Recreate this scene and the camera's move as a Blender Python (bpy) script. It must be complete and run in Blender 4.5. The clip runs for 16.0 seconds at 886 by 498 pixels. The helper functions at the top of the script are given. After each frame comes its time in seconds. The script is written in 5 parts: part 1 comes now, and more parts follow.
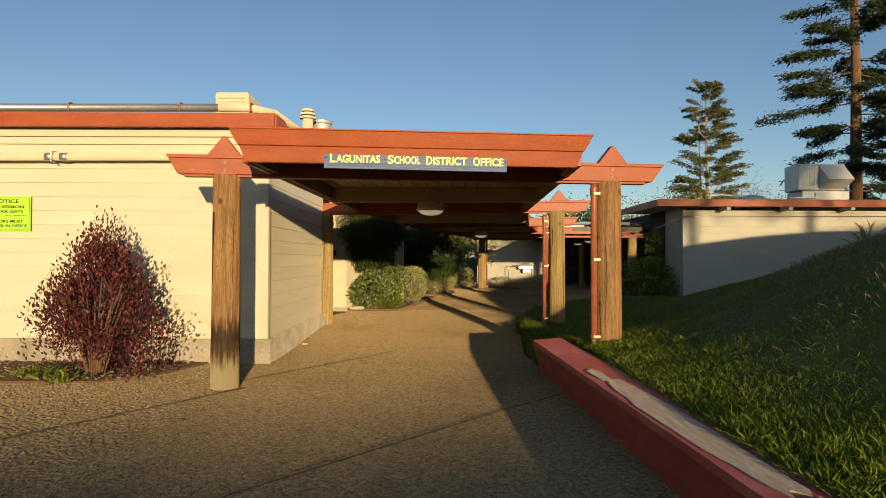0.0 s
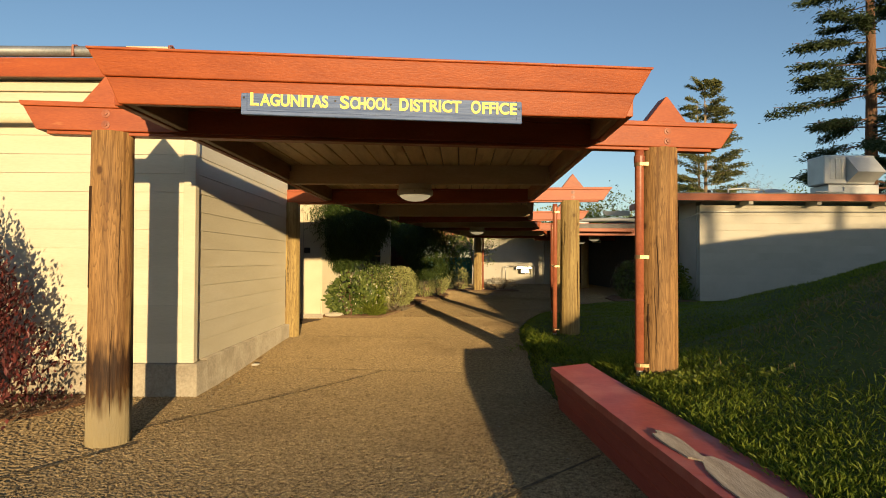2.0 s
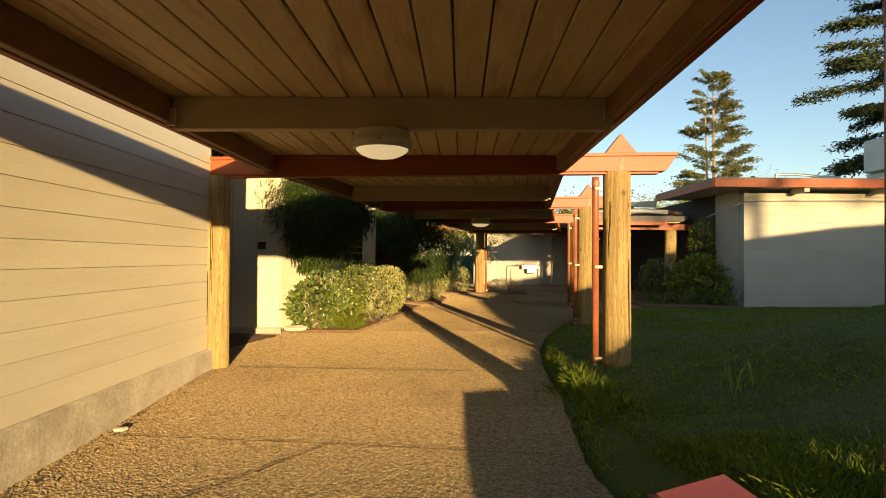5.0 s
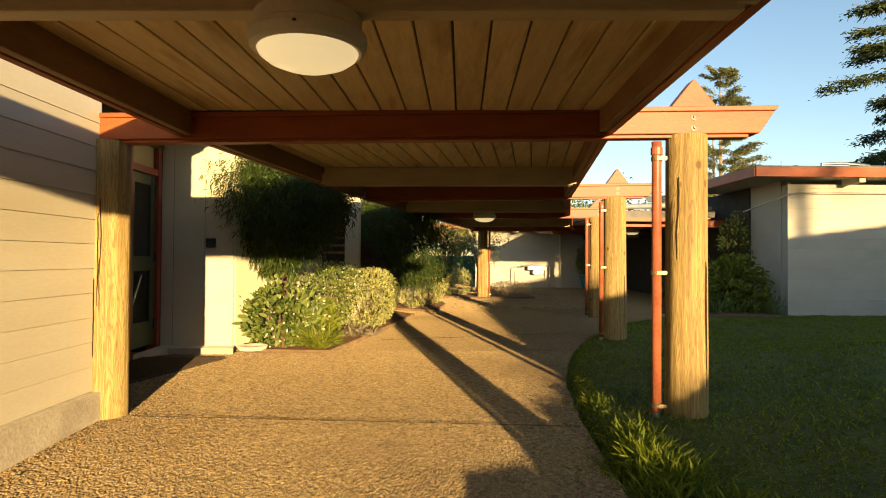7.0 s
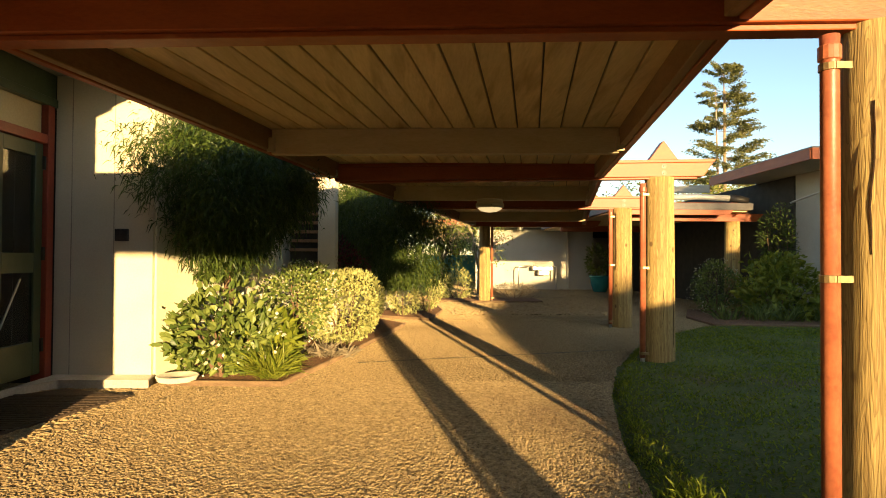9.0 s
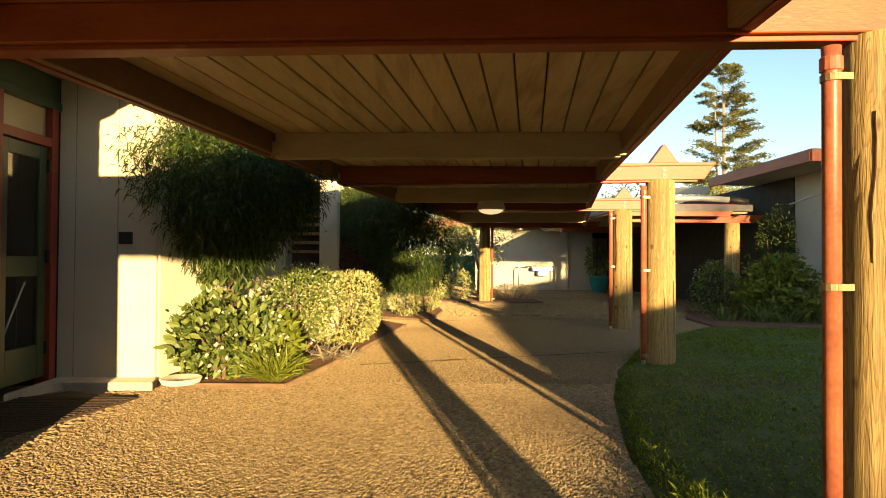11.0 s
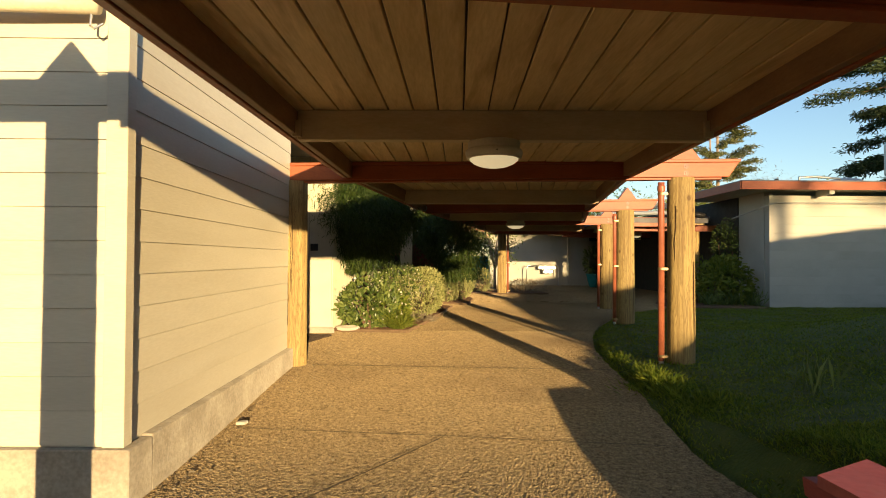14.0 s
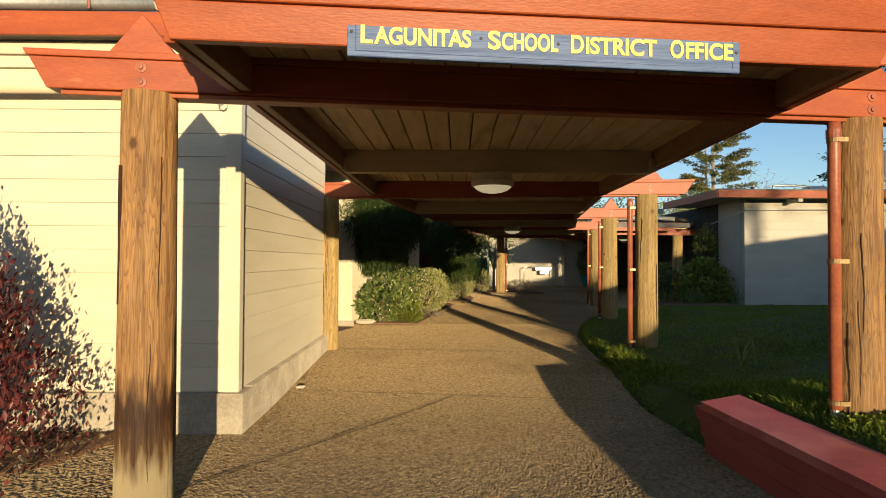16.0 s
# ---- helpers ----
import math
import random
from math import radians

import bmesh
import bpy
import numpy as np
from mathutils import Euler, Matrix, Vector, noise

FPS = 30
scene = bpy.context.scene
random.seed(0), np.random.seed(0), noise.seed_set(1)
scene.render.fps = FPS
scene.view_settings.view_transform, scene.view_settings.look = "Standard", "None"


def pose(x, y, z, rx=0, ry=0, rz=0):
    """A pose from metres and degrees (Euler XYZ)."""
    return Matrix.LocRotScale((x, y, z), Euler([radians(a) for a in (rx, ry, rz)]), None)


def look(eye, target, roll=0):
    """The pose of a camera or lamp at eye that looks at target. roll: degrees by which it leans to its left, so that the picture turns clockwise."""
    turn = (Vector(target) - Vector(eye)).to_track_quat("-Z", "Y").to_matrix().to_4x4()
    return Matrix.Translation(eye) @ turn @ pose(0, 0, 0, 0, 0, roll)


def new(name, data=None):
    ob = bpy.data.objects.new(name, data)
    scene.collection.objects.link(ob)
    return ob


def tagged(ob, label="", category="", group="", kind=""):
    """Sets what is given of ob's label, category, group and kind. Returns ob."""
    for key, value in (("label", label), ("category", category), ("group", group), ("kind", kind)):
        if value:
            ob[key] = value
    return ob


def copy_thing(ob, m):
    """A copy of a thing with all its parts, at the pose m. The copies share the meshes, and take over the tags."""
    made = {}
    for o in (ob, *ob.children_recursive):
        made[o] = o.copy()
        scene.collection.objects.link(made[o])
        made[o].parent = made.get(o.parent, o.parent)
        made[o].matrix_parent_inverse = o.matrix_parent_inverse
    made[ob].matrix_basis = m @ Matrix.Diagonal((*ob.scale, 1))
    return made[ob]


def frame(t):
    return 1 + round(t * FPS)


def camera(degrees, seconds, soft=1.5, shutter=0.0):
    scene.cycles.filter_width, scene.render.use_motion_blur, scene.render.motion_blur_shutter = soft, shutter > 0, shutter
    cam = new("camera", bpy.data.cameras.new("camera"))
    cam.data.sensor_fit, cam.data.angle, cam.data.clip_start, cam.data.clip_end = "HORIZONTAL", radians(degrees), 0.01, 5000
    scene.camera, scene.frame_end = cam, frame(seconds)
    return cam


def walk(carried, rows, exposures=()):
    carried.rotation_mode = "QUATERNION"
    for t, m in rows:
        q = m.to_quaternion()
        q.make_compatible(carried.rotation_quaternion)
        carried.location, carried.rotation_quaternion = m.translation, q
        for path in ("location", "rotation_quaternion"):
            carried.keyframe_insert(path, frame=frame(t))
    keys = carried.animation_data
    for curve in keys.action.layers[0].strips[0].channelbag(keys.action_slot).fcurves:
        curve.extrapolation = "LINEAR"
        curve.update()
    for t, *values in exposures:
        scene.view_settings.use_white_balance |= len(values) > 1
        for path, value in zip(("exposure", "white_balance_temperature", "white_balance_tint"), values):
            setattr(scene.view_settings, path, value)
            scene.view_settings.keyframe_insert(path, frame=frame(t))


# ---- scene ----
cam = camera(73.7, 16.0, soft=1.0)
PATH = [
    (0, (-0.078, -0.079, 1.197), (-0.077, 1.921, 1.234), 0.2),
    (0.5, (-0.061, 0.351, 1.197), (-0.057, 2.351, 1.232), 0.3),
    (1, (-0.047, 0.782, 1.192), (-0.037, 2.781, 1.229), 0.2),
    (1.5, (-0.023, 1.204, 1.184), (-0.006, 3.203, 1.222), 0.3),
    (2, (-0.005, 1.630, 1.176), (0.014, 3.630, 1.214), 0.3),
    (2.5, (0.017, 2.047, 1.166), (0.035, 4.047, 1.205), 0.3),
    (3, (0.037, 2.467, 1.158), (0.054, 4.466, 1.196), 0.3),
    (3.5, (0.062, 2.884, 1.156), (0.077, 4.883, 1.193), 0.3),
    (4, (0.078, 3.304, 1.151), (0.094, 5.303, 1.188), 0.4),
    (4.2, (0.079, 3.469, 1.16), (0.099, 5.469, 1.192), 0.3),
    (6.3, (0.176, 5.264, 1.176), (0.188, 7.263, 1.209), 0.36),
    (6.5, (0.178, 5.448, 1.177), (0.192, 7.448, 1.21), 0.36),
    (7, (0.187, 5.893, 1.182), (0.201, 7.893, 1.215), 0.38),
    (7.5, (0.196, 6.344, 1.181), (0.212, 8.343, 1.213), 0.38),
    (8, (0.207, 6.785, 1.172), (0.224, 8.784, 1.204), 0.38),
    (8.5, (0.220, 7.241, 1.162), (0.238, 9.240, 1.196), 0.36),
    (9, (0.231, 7.694, 1.163), (0.251, 9.694, 1.196), 0.36),
    (10.2, (0.257, 8.140, 1.178), (0.279, 10.140, 1.211), 0.36),
    (11.5, (0.082, 7.040, 1.197), (0.105, 9.040, 1.228), 0.4),
    (12, (-0.108, 6.308, 1.194), (-0.088, 8.307, 1.228), 0.38),
    (12.5, (-0.262, 5.573, 1.201), (-0.244, 7.573, 1.233), 0.38),
    (13, (-0.386, 4.943, 1.187), (-0.367, 6.943, 1.222), 0.35),
    (13.5, (-0.502, 4.380, 1.18), (-0.484, 6.380, 1.215), 0.33),
    (14, (-0.610, 3.905, 1.188), (-0.591, 5.905, 1.221), 0.34),
    (14.5, (-0.677, 3.495, 1.189), (-0.657, 5.495, 1.224), 0.33),
    (15, (-0.723, 3.161, 1.191), (-0.703, 5.161, 1.227), 0.4),
    (15.5, (-0.743, 2.855, 1.203), (-0.721, 4.855, 1.238), 0.3),
    (16, (-0.729, 2.625, 1.201), (-0.707, 4.625, 1.239), 0.3),
]
EXPOSURES = [(0, 0.14, 5680, 10), (1.5, 0.32, 5750, 10), (3, 0.52, 6000, 10), (4, 0.82, 6250, 10), (6.5, 1.17, 6550, 10), (9, 1.62, 6600, 10), (10.2, 1.62, 6600, 10), (11.5, 1.6, 6300, 10), (12.5, 1.32, 6300, 10), (14, 0.95, 5950, 10), (16, 0.5, 5350, 10)]
walk(cam, [(t, look(eye, target, roll)) for t, eye, target, roll in PATH], EXPOSURES)

# ---- light ----
SUN_TO = Vector((0.203, -1.0, 0.098)).normalized()
sun = new("sun", bpy.data.lights.new("sun", "SUN"))
sun.data.energy, sun.data.angle, sun.data.color = 6.2, radians(0.55), (1.0, 0.70, 0.335)
sun.matrix_world = look((0, 0, 40), Vector((0, 0, 40)) - SUN_TO)
world = bpy.data.worlds.new("sky")
scene.world = world
world.use_nodes = True
wn = world.node_tree.nodes
sky = wn.new("ShaderNodeTexSky")
sky.sky_type, sky.sun_disc = "NISHITA", False
sky.sun_elevation, sky.sun_rotation = radians(9.0), math.atan2(SUN_TO.x, SUN_TO.y)
sky.air_density, sky.dust_density, sky.ozone_density = 1.0, 0.4, 1.4
world.node_tree.links.new(sky.outputs[0], wn["Background"].inputs[0])
wn["Background"].inputs[1].default_value = 0.106


# ---- materials ----
def material(name, low, high, rough=0.7, scale=6.0, stretch=(1, 1, 1), bump=0.2, fine=60.0, metal=0.0, mottled=0.0,
             stain=None, stain_scale=1.5, stain_at=(0.55, 0.75), detail=6.0, vary=0.0, spec=0.4, depth=0.01, extra=None):
    """Two scales of colour noise, optional stains with edges of their own, fine relief and a variation from piece to piece."""
    m = bpy.data.materials.new(name)
    m.use_nodes = True
    n, ln = m.node_tree.nodes, m.node_tree.links.new
    b = n["Principled BSDF"]
    tc = n.new("ShaderNodeTexCoord")
    mp = n.new("ShaderNodeMapping")
    mp.inputs["Scale"].default_value = stretch
    ln(tc.outputs["Object"], mp.inputs[0])
    info = n.new("ShaderNodeObjectInfo")
    add = n.new("ShaderNodeVectorMath")
    add.operation = "MULTIPLY_ADD"
    comb = n.new("ShaderNodeCombineXYZ")
    for k in range(3):
        ln(info.outputs["Random"], comb.inputs[k])
    ln(comb.outputs[0], add.inputs[0])
    add.inputs[1].default_value = (17.0, 9.0, 23.0)
    ln(mp.outputs[0], add.inputs[2])
    big = n.new("ShaderNodeTexNoise")
    big.inputs["Scale"].default_value, big.inputs["Detail"].default_value = scale, detail
    ln(add.outputs[0], big.inputs["Vector"])
    small = n.new("ShaderNodeTexNoise")
    small.inputs["Scale"].default_value, small.inputs["Detail"].default_value = fine, 4
    ln(add.outputs[0], small.inputs["Vector"])
    mixf = n.new("ShaderNodeMix")
    mixf.inputs[0].default_value = 0.45
    ln(big.outputs[0], mixf.inputs[2])
    ln(small.outputs[0], mixf.inputs[3])
    ramp = n.new("ShaderNodeValToRGB")
    ramp.color_ramp.elements[0].position, ramp.color_ramp.elements[1].position = 0.36, 0.64
    ramp.color_ramp.elements[0].color, ramp.color_ramp.elements[1].color = (*low, 1), (*high, 1)
    ln(mixf.outputs[0], ramp.inputs[0])
    out = ramp.outputs[0]
    if vary:
        hsv = n.new("ShaderNodeHueSaturation")
        mr = n.new("ShaderNodeMapRange")
        mr.inputs[3].default_value, mr.inputs[4].default_value = 1 - vary, 1 + vary
        ln(info.outputs["Random"], mr.inputs[0])
        ln(mr.outputs[0], hsv.inputs["Value"])
        ln(out, hsv.inputs["Color"])
        out = hsv.outputs[0]
    if stain:
        sn = n.new("ShaderNodeTexNoise")
        sn.inputs["Scale"].default_value, sn.inputs["Detail"].default_value = stain_scale, 7
        ln(add.outputs[0], sn.inputs["Vector"])
        sr = n.new("ShaderNodeMapRange")
        sr.inputs[1].default_value, sr.inputs[2].default_value = stain_at
        ln(sn.outputs[0], sr.inputs[0])
        sm = n.new("ShaderNodeMix")
        sm.data_type = "RGBA"
        ln(sr.outputs[0], sm.inputs[0])
        ln(out, sm.inputs[6])
        sm.inputs[7].default_value = (*stain, 1)
        out = sm.outputs[2]
    ln(out, b.inputs["Base Color"])
    b.inputs["Roughness"].default_value, b.inputs["Metallic"].default_value = rough, metal
    b.inputs["Specular IOR Level"].default_value = spec
    b.inputs["Diffuse Roughness"].default_value = 0.0 if metal else rough
    if bump:
        bp = n.new("ShaderNodeBump")
        bp.inputs["Strength"].default_value, bp.inputs["Distance"].default_value = bump, depth
        ln(mixf.outputs[0], bp.inputs["Height"])
        ln(bp.outputs[0], b.inputs["Normal"])
    return m


def leaf_material(name, low, high, rough=0.5, through_light=0.35):
    """Leaves: colour from leaf to leaf, some light passing through."""
    m = bpy.data.materials.new(name)
    m.use_nodes = True
    n, ln = m.node_tree.nodes, m.node_tree.links.new
    b = n["Principled BSDF"]
    geo = n.new("ShaderNodeNewGeometry")
    ramp = n.new("ShaderNodeValToRGB")
    ramp.color_ramp.elements[0].color, ramp.color_ramp.elements[1].color = (*low, 1), (*high, 1)
    ln(geo.outputs["Random Per Island"], ramp.inputs[0])
    ln(ramp.outputs[0], b.inputs["Base Color"])
    b.inputs["Roughness"].default_value = rough
    b.inputs["Specular IOR Level"].default_value = 0.3
    tr = n.new("ShaderNodeBsdfTranslucent")
    ln(ramp.outputs[0], tr.inputs[0])
    mix = n.new("ShaderNodeMixShader")
    mix.inputs[0].default_value = through_light
    ln(b.outputs[0], mix.inputs[1])
    ln(tr.outputs[0], mix.inputs[2])
    ln(mix.outputs[0], n["Material Output"].inputs[0])
    return m


def glow_material(name, colour, strength):
    m = bpy.data.materials.new(name)
    m.use_nodes = True
    b = m.node_tree.nodes["Principled BSDF"]
    b.inputs["Base Color"].default_value = (0.85, 0.82, 0.72, 1)
    b.inputs["Roughness"].default_value = 0.35
    b.inputs["Emission Color"].default_value = (*colour, 1)
    b.inputs["Emission Strength"].default_value = strength
    return m


def glass_material(name):
    m = bpy.data.materials.new(name)
    m.use_nodes = True
    b = m.node_tree.nodes["Principled BSDF"]
    b.inputs["Base Color"].default_value = (0.75, 0.8, 0.78, 1)
    b.inputs["Roughness"].default_value = 0.02
    b.inputs["Transmission Weight"].default_value = 1.0
    b.inputs["IOR"].default_value = 1.5
    return m


def log_material(name, foot=False, low=(0.22, 0.145, 0.048), high=(0.45, 0.330, 0.118), streak=(0.21, 0.125, 0.043)):
    """Weathered log: long grain, cracks, knots, a dark band and green-grey foot."""
    m = material(name, low, high, rough=0.75, scale=5.0, stretch=(9, 9, 0.35), bump=0.5, fine=30, detail=10,
                 stain=streak, stain_scale=3.0, stain_at=(0.52, 0.72), vary=0.10, depth=0.012)
    n, ln = m.node_tree.nodes, m.node_tree.links.new
    b = n["Principled BSDF"]
    colour = b.inputs["Base Color"].links[0].from_socket
    normal = b.inputs["Normal"].links[0].from_socket
    tc, info = n.new("ShaderNodeTexCoord"), n.new("ShaderNodeObjectInfo")
    shift = n.new("ShaderNodeVectorMath")
    shift.operation = "MULTIPLY_ADD"
    comb = n.new("ShaderNodeCombineXYZ")
    for k in range(3):
        ln(info.outputs["Random"], comb.inputs[k])
    ln(comb.outputs[0], shift.inputs[0])
    shift.inputs[1].default_value = (0.0, 0.0, 13.0)
    ln(tc.outputs["Object"], shift.inputs[2])
    # growth rings cut by the surface: wavering dark contours
    flat = n.new("ShaderNodeMapping")
    flat.inputs["Scale"].default_value = (1, 1, 0.09)
    ln(shift.outputs[0], flat.inputs[0])
    field = n.new("ShaderNodeTexNoise")
    field.inputs["Scale"].default_value, field.inputs["Detail"].default_value, field.inputs["Roughness"].default_value = 7.0, 3.5, 0.6
    ln(flat.outputs[0], field.inputs["Vector"])
    many = n.new("ShaderNodeMath")
    many.operation = "MULTIPLY"
    many.inputs[1].default_value = 26.0
    ln(field.outputs[0], many.inputs[0])
    saw = n.new("ShaderNodeMath")
    saw.operation = "FRACT"
    ln(many.outputs[0], saw.inputs[0])
    ring = n.new("ShaderNodeMapRange")
    ring.inputs[1].default_value, ring.inputs[2].default_value, ring.inputs[4].default_value = 0.55, 0.95, 0.55
    ln(saw.outputs[0], ring.inputs[0])
    # small round knots
    spread = n.new("ShaderNodeMapping")
    spread.inputs["Scale"].default_value = (1, 1, 0.72)
    ln(shift.outputs[0], spread.inputs[0])
    cell = n.new("ShaderNodeTexVoronoi")
    cell.inputs["Scale"].default_value = 5.5
    ln(spread.outputs[0], cell.inputs["Vector"])
    knot = n.new("ShaderNodeMapRange")
    knot.inputs[1].default_value, knot.inputs[2].default_value = 0.15, 0.08
    ln(cell.outputs["Distance"], knot.inputs[0])
    both = n.new("ShaderNodeMath")
    both.operation = "MAXIMUM"
    ln(ring.outputs[0], both.inputs[0])
    ln(knot.outputs[0], both.inputs[1])
    dark = n.new("ShaderNodeMix")
    dark.data_type = "RGBA"
    ln(both.outputs[0], dark.inputs[0])
    ln(colour, dark.inputs[6])
    dark.inputs[7].default_value = (*[c * 0.62 for c in streak], 1)
    ln(dark.outputs[2], b.inputs["Base Color"])
    relief = n.new("ShaderNodeBump")
    relief.inputs["Strength"].default_value, relief.inputs["Distance"].default_value = 0.4, 0.005
    relief.invert = True
    ln(both.outputs[0], relief.inputs["Height"])
    ln(normal, relief.inputs["Normal"])
    ln(relief.outputs[0], b.inputs["Normal"])
    if not foot:
        return m
    # a dark band and a paler, greyer foot, both with ragged edges
    n, ln = m.node_tree.nodes, m.node_tree.links.new
    b = n["Principled BSDF"]
    colour = b.inputs["Base Color"].links[0].from_socket
    tc = n.new("ShaderNodeTexCoord")
    sep = n.new("ShaderNodeSeparateXYZ")
    ln(tc.outputs["Object"], sep.inputs[0])
    nz = n.new("ShaderNodeTexNoise")
    nz.inputs["Scale"].default_value = 9
    mp = n.new("ShaderNodeMapping")
    mp.inputs["Scale"].default_value = (3, 3, 0.5)
    ln(tc.outputs["Object"], mp.inputs[0])
    ln(mp.outputs[0], nz.inputs["Vector"])
    h = n.new("ShaderNodeMath")
    h.operation = "MULTIPLY_ADD"
    ln(nz.outputs[0], h.inputs[0])
    h.inputs[1].default_value = 0.35
    ln(sep.outputs[2], h.inputs[2])
    ramp = n.new("ShaderNodeValToRGB")
    e = ramp.color_ramp.elements
    e[0].position, e[0].color = 0.40, (0.40, 0.36, 0.24, 1)
    e[1].position, e[1].color = 0.62, (0.14, 0.10, 0.07, 1)
    for pos, c in ((0.72, (0.16, 0.12, 0.09, 1)), (0.86, (1, 1, 1, 1))):
        q = e.new(pos)
        q.color = c
    ln(h.outputs[0], ramp.inputs[0])
    mul = n.new("ShaderNodeMix")
    mul.data_type, mul.blend_type = "RGBA", "MULTIPLY"
    mul.inputs[0].default_value = 1.0
    lift = n.new("ShaderNodeMapRange")
    lift.inputs[1].default_value, lift.inputs[2].default_value = 0.36, 0.5
    lift.inputs[3].default_value, lift.inputs[4].default_value = 0.9, 0.0
    ln(h.outputs[0], lift.inputs[0])
    ln(colour, mul.inputs[6])
    ln(ramp.outputs[0], mul.inputs[7])
    grey = n.new("ShaderNodeMix")
    grey.data_type = "RGBA"
    ln(lift.outputs[0], grey.inputs[0])
    ln(mul.outputs[2], grey.inputs[6])
    grey.inputs[7].default_value = (0.27, 0.22, 0.12, 1)
    ln(grey.outputs[2], b.inputs["Base Color"])
    return m


asphalt = material("aggregate_paving", (0.108, 0.072, 0.033), (0.41, 0.302, 0.152), rough=0.9, scale=40, bump=0.35, fine=160, stain=(0.13, 0.086, 0.045),
                   stain_scale=0.5, stain_at=(0.52, 0.85), depth=0.006, spec=0.2)
joint_mat = material("joint_sand", (0.05, 0.036, 0.018), (0.14, 0.10, 0.05), rough=0.95, scale=30, bump=0.5)
edging_wood = material("weathered_edging_board", (0.10, 0.06, 0.03), (0.20, 0.13, 0.07), rough=0.9, scale=6, stretch=(1, 1, 4), bump=0.4)
siding_mat = material("cream_siding_paint", (0.53, 0.475, 0.345), (0.60, 0.545, 0.41), rough=0.45, scale=2.2, stretch=(0.5, 0.5, 3), bump=0.12, fine=40, vary=0.03,
                      stain=(0.47, 0.41, 0.28), stain_scale=0.9, stain_at=(0.6, 0.9))
cream_wall = material("cream_wall_paint", (0.55, 0.48, 0.335), (0.64, 0.57, 0.41), rough=0.6, scale=2.5, bump=0.12, fine=70)
white_wall = material("white_wall_paint", (0.41, 0.378, 0.303), (0.50, 0.467, 0.387), rough=0.65, scale=1.6, bump=0.22, fine=55, stain=(0.43, 0.395, 0.32),
                      stain_scale=0.8, stain_at=(0.6, 0.95), vary=0.02)
concrete = material("foundation_concrete", (0.26, 0.22, 0.16), (0.42, 0.37, 0.28), rough=0.9, scale=4, bump=0.5, fine=50, stain=(0.20, 0.165, 0.115), stain_scale=2.5)
log_mat = log_material("weathered_log")
FRONT_LOG = dict(low=(0.15, 0.077, 0.024), high=(0.37, 0.210, 0.072), streak=(0.14, 0.064, 0.022))
log_foot_mat = log_material("weathered_log_with_banded_foot", True, **FRONT_LOG)
log_front_mat = log_material("brown_weathered_log", False, **FRONT_LOG)
crack_mat = material("dark_timber_crack", (0.020, 0.010, 0.005), (0.05, 0.024, 0.010), rough=0.95)
red_paint = material("red_paint", (0.275, 0.055, 0.0105), (0.375, 0.086, 0.0155), rough=0.5, scale=3, stretch=(1, 1, 4), bump=0.25, fine=35, vary=0.05,
                     stain=(0.42, 0.14, 0.045), stain_scale=5.0, stain_at=(0.68, 0.78))
red_bench = material("worn_red_paint", (0.25, 0.048, 0.038), (0.34, 0.072, 0.055), rough=0.55, scale=5, bump=0.4, fine=30,
                     stain=(0.38, 0.13, 0.105), stain_scale=3.0, stain_at=(0.5, 0.75))
bare_wood = material("bare_grey_timber", (0.24, 0.19, 0.14), (0.42, 0.35, 0.27), rough=0.85, scale=4, stretch=(9, 1, 1), bump=0.6, fine=30)
bench_face = material("red_painted_timber", (0.22, 0.042, 0.030), (0.30, 0.06, 0.042), rough=0.6, scale=4, stretch=(3, 1, 5), bump=0.4, fine=30)
deck_mat = material("tan_deck_boards", (0.60, 0.42, 0.19), (0.76, 0.56, 0.28), rough=0.55, scale=2.4, stretch=(6, 0.7, 1), bump=0.25, fine=14, vary=0.10,
                    stain=(0.40, 0.24, 0.09), stain_scale=1.6, stain_at=(0.54, 0.74))
joist_mat = material("tan_joist_paint", (0.51, 0.38, 0.21), (0.61, 0.475, 0.275), rough=0.55, scale=3, stretch=(1, 4, 4), bump=0.25, fine=22)
brown_joist = material("brown_joist_paint", (0.23, 0.12, 0.055), (0.33, 0.19, 0.09), rough=0.6, scale=3, stretch=(4, 1, 4), bump=0.3, fine=22)
galv = material("galvanised_pipe", (0.34, 0.34, 0.32), (0.50, 0.49, 0.46), rough=0.42, scale=3, bump=0.1, metal=0.75)
cream_pipe = material("cream_painted_pipe", (0.56, 0.47, 0.31), (0.66, 0.57, 0.40), rough=0.5, scale=4, bump=0.1)
rust_pipe = material("rust_red_pipe", (0.21, 0.06, 0.03), (0.34, 0.11, 0.05), rough=0.42, scale=7, bump=0.3, fine=45)
brass = material("strap_metal", (0.20, 0.13, 0.06), (0.30, 0.21, 0.10), rough=0.4, scale=8, metal=0.6)
dark_metal = material("dark_metal", (0.03, 0.028, 0.025), (0.06, 0.055, 0.05), rough=0.5, scale=8, metal=0.4)
roof_mat = material("grey_roofing", (0.14, 0.13, 0.12), (0.24, 0.22, 0.20), rough=0.9, scale=5, bump=0.6, fine=70)
sheet_metal = material("roof_unit_metal", (0.45, 0.44, 0.41), (0.60, 0.59, 0.55), rough=0.5, scale=2, bump=0.1, metal=0.3)
sign_blue = material("blue_sign_paint", (0.045, 0.085, 0.21), (0.13, 0.19, 0.36), rough=0.55, scale=3, stretch=(0.6, 1, 14), bump=0.5, fine=14)
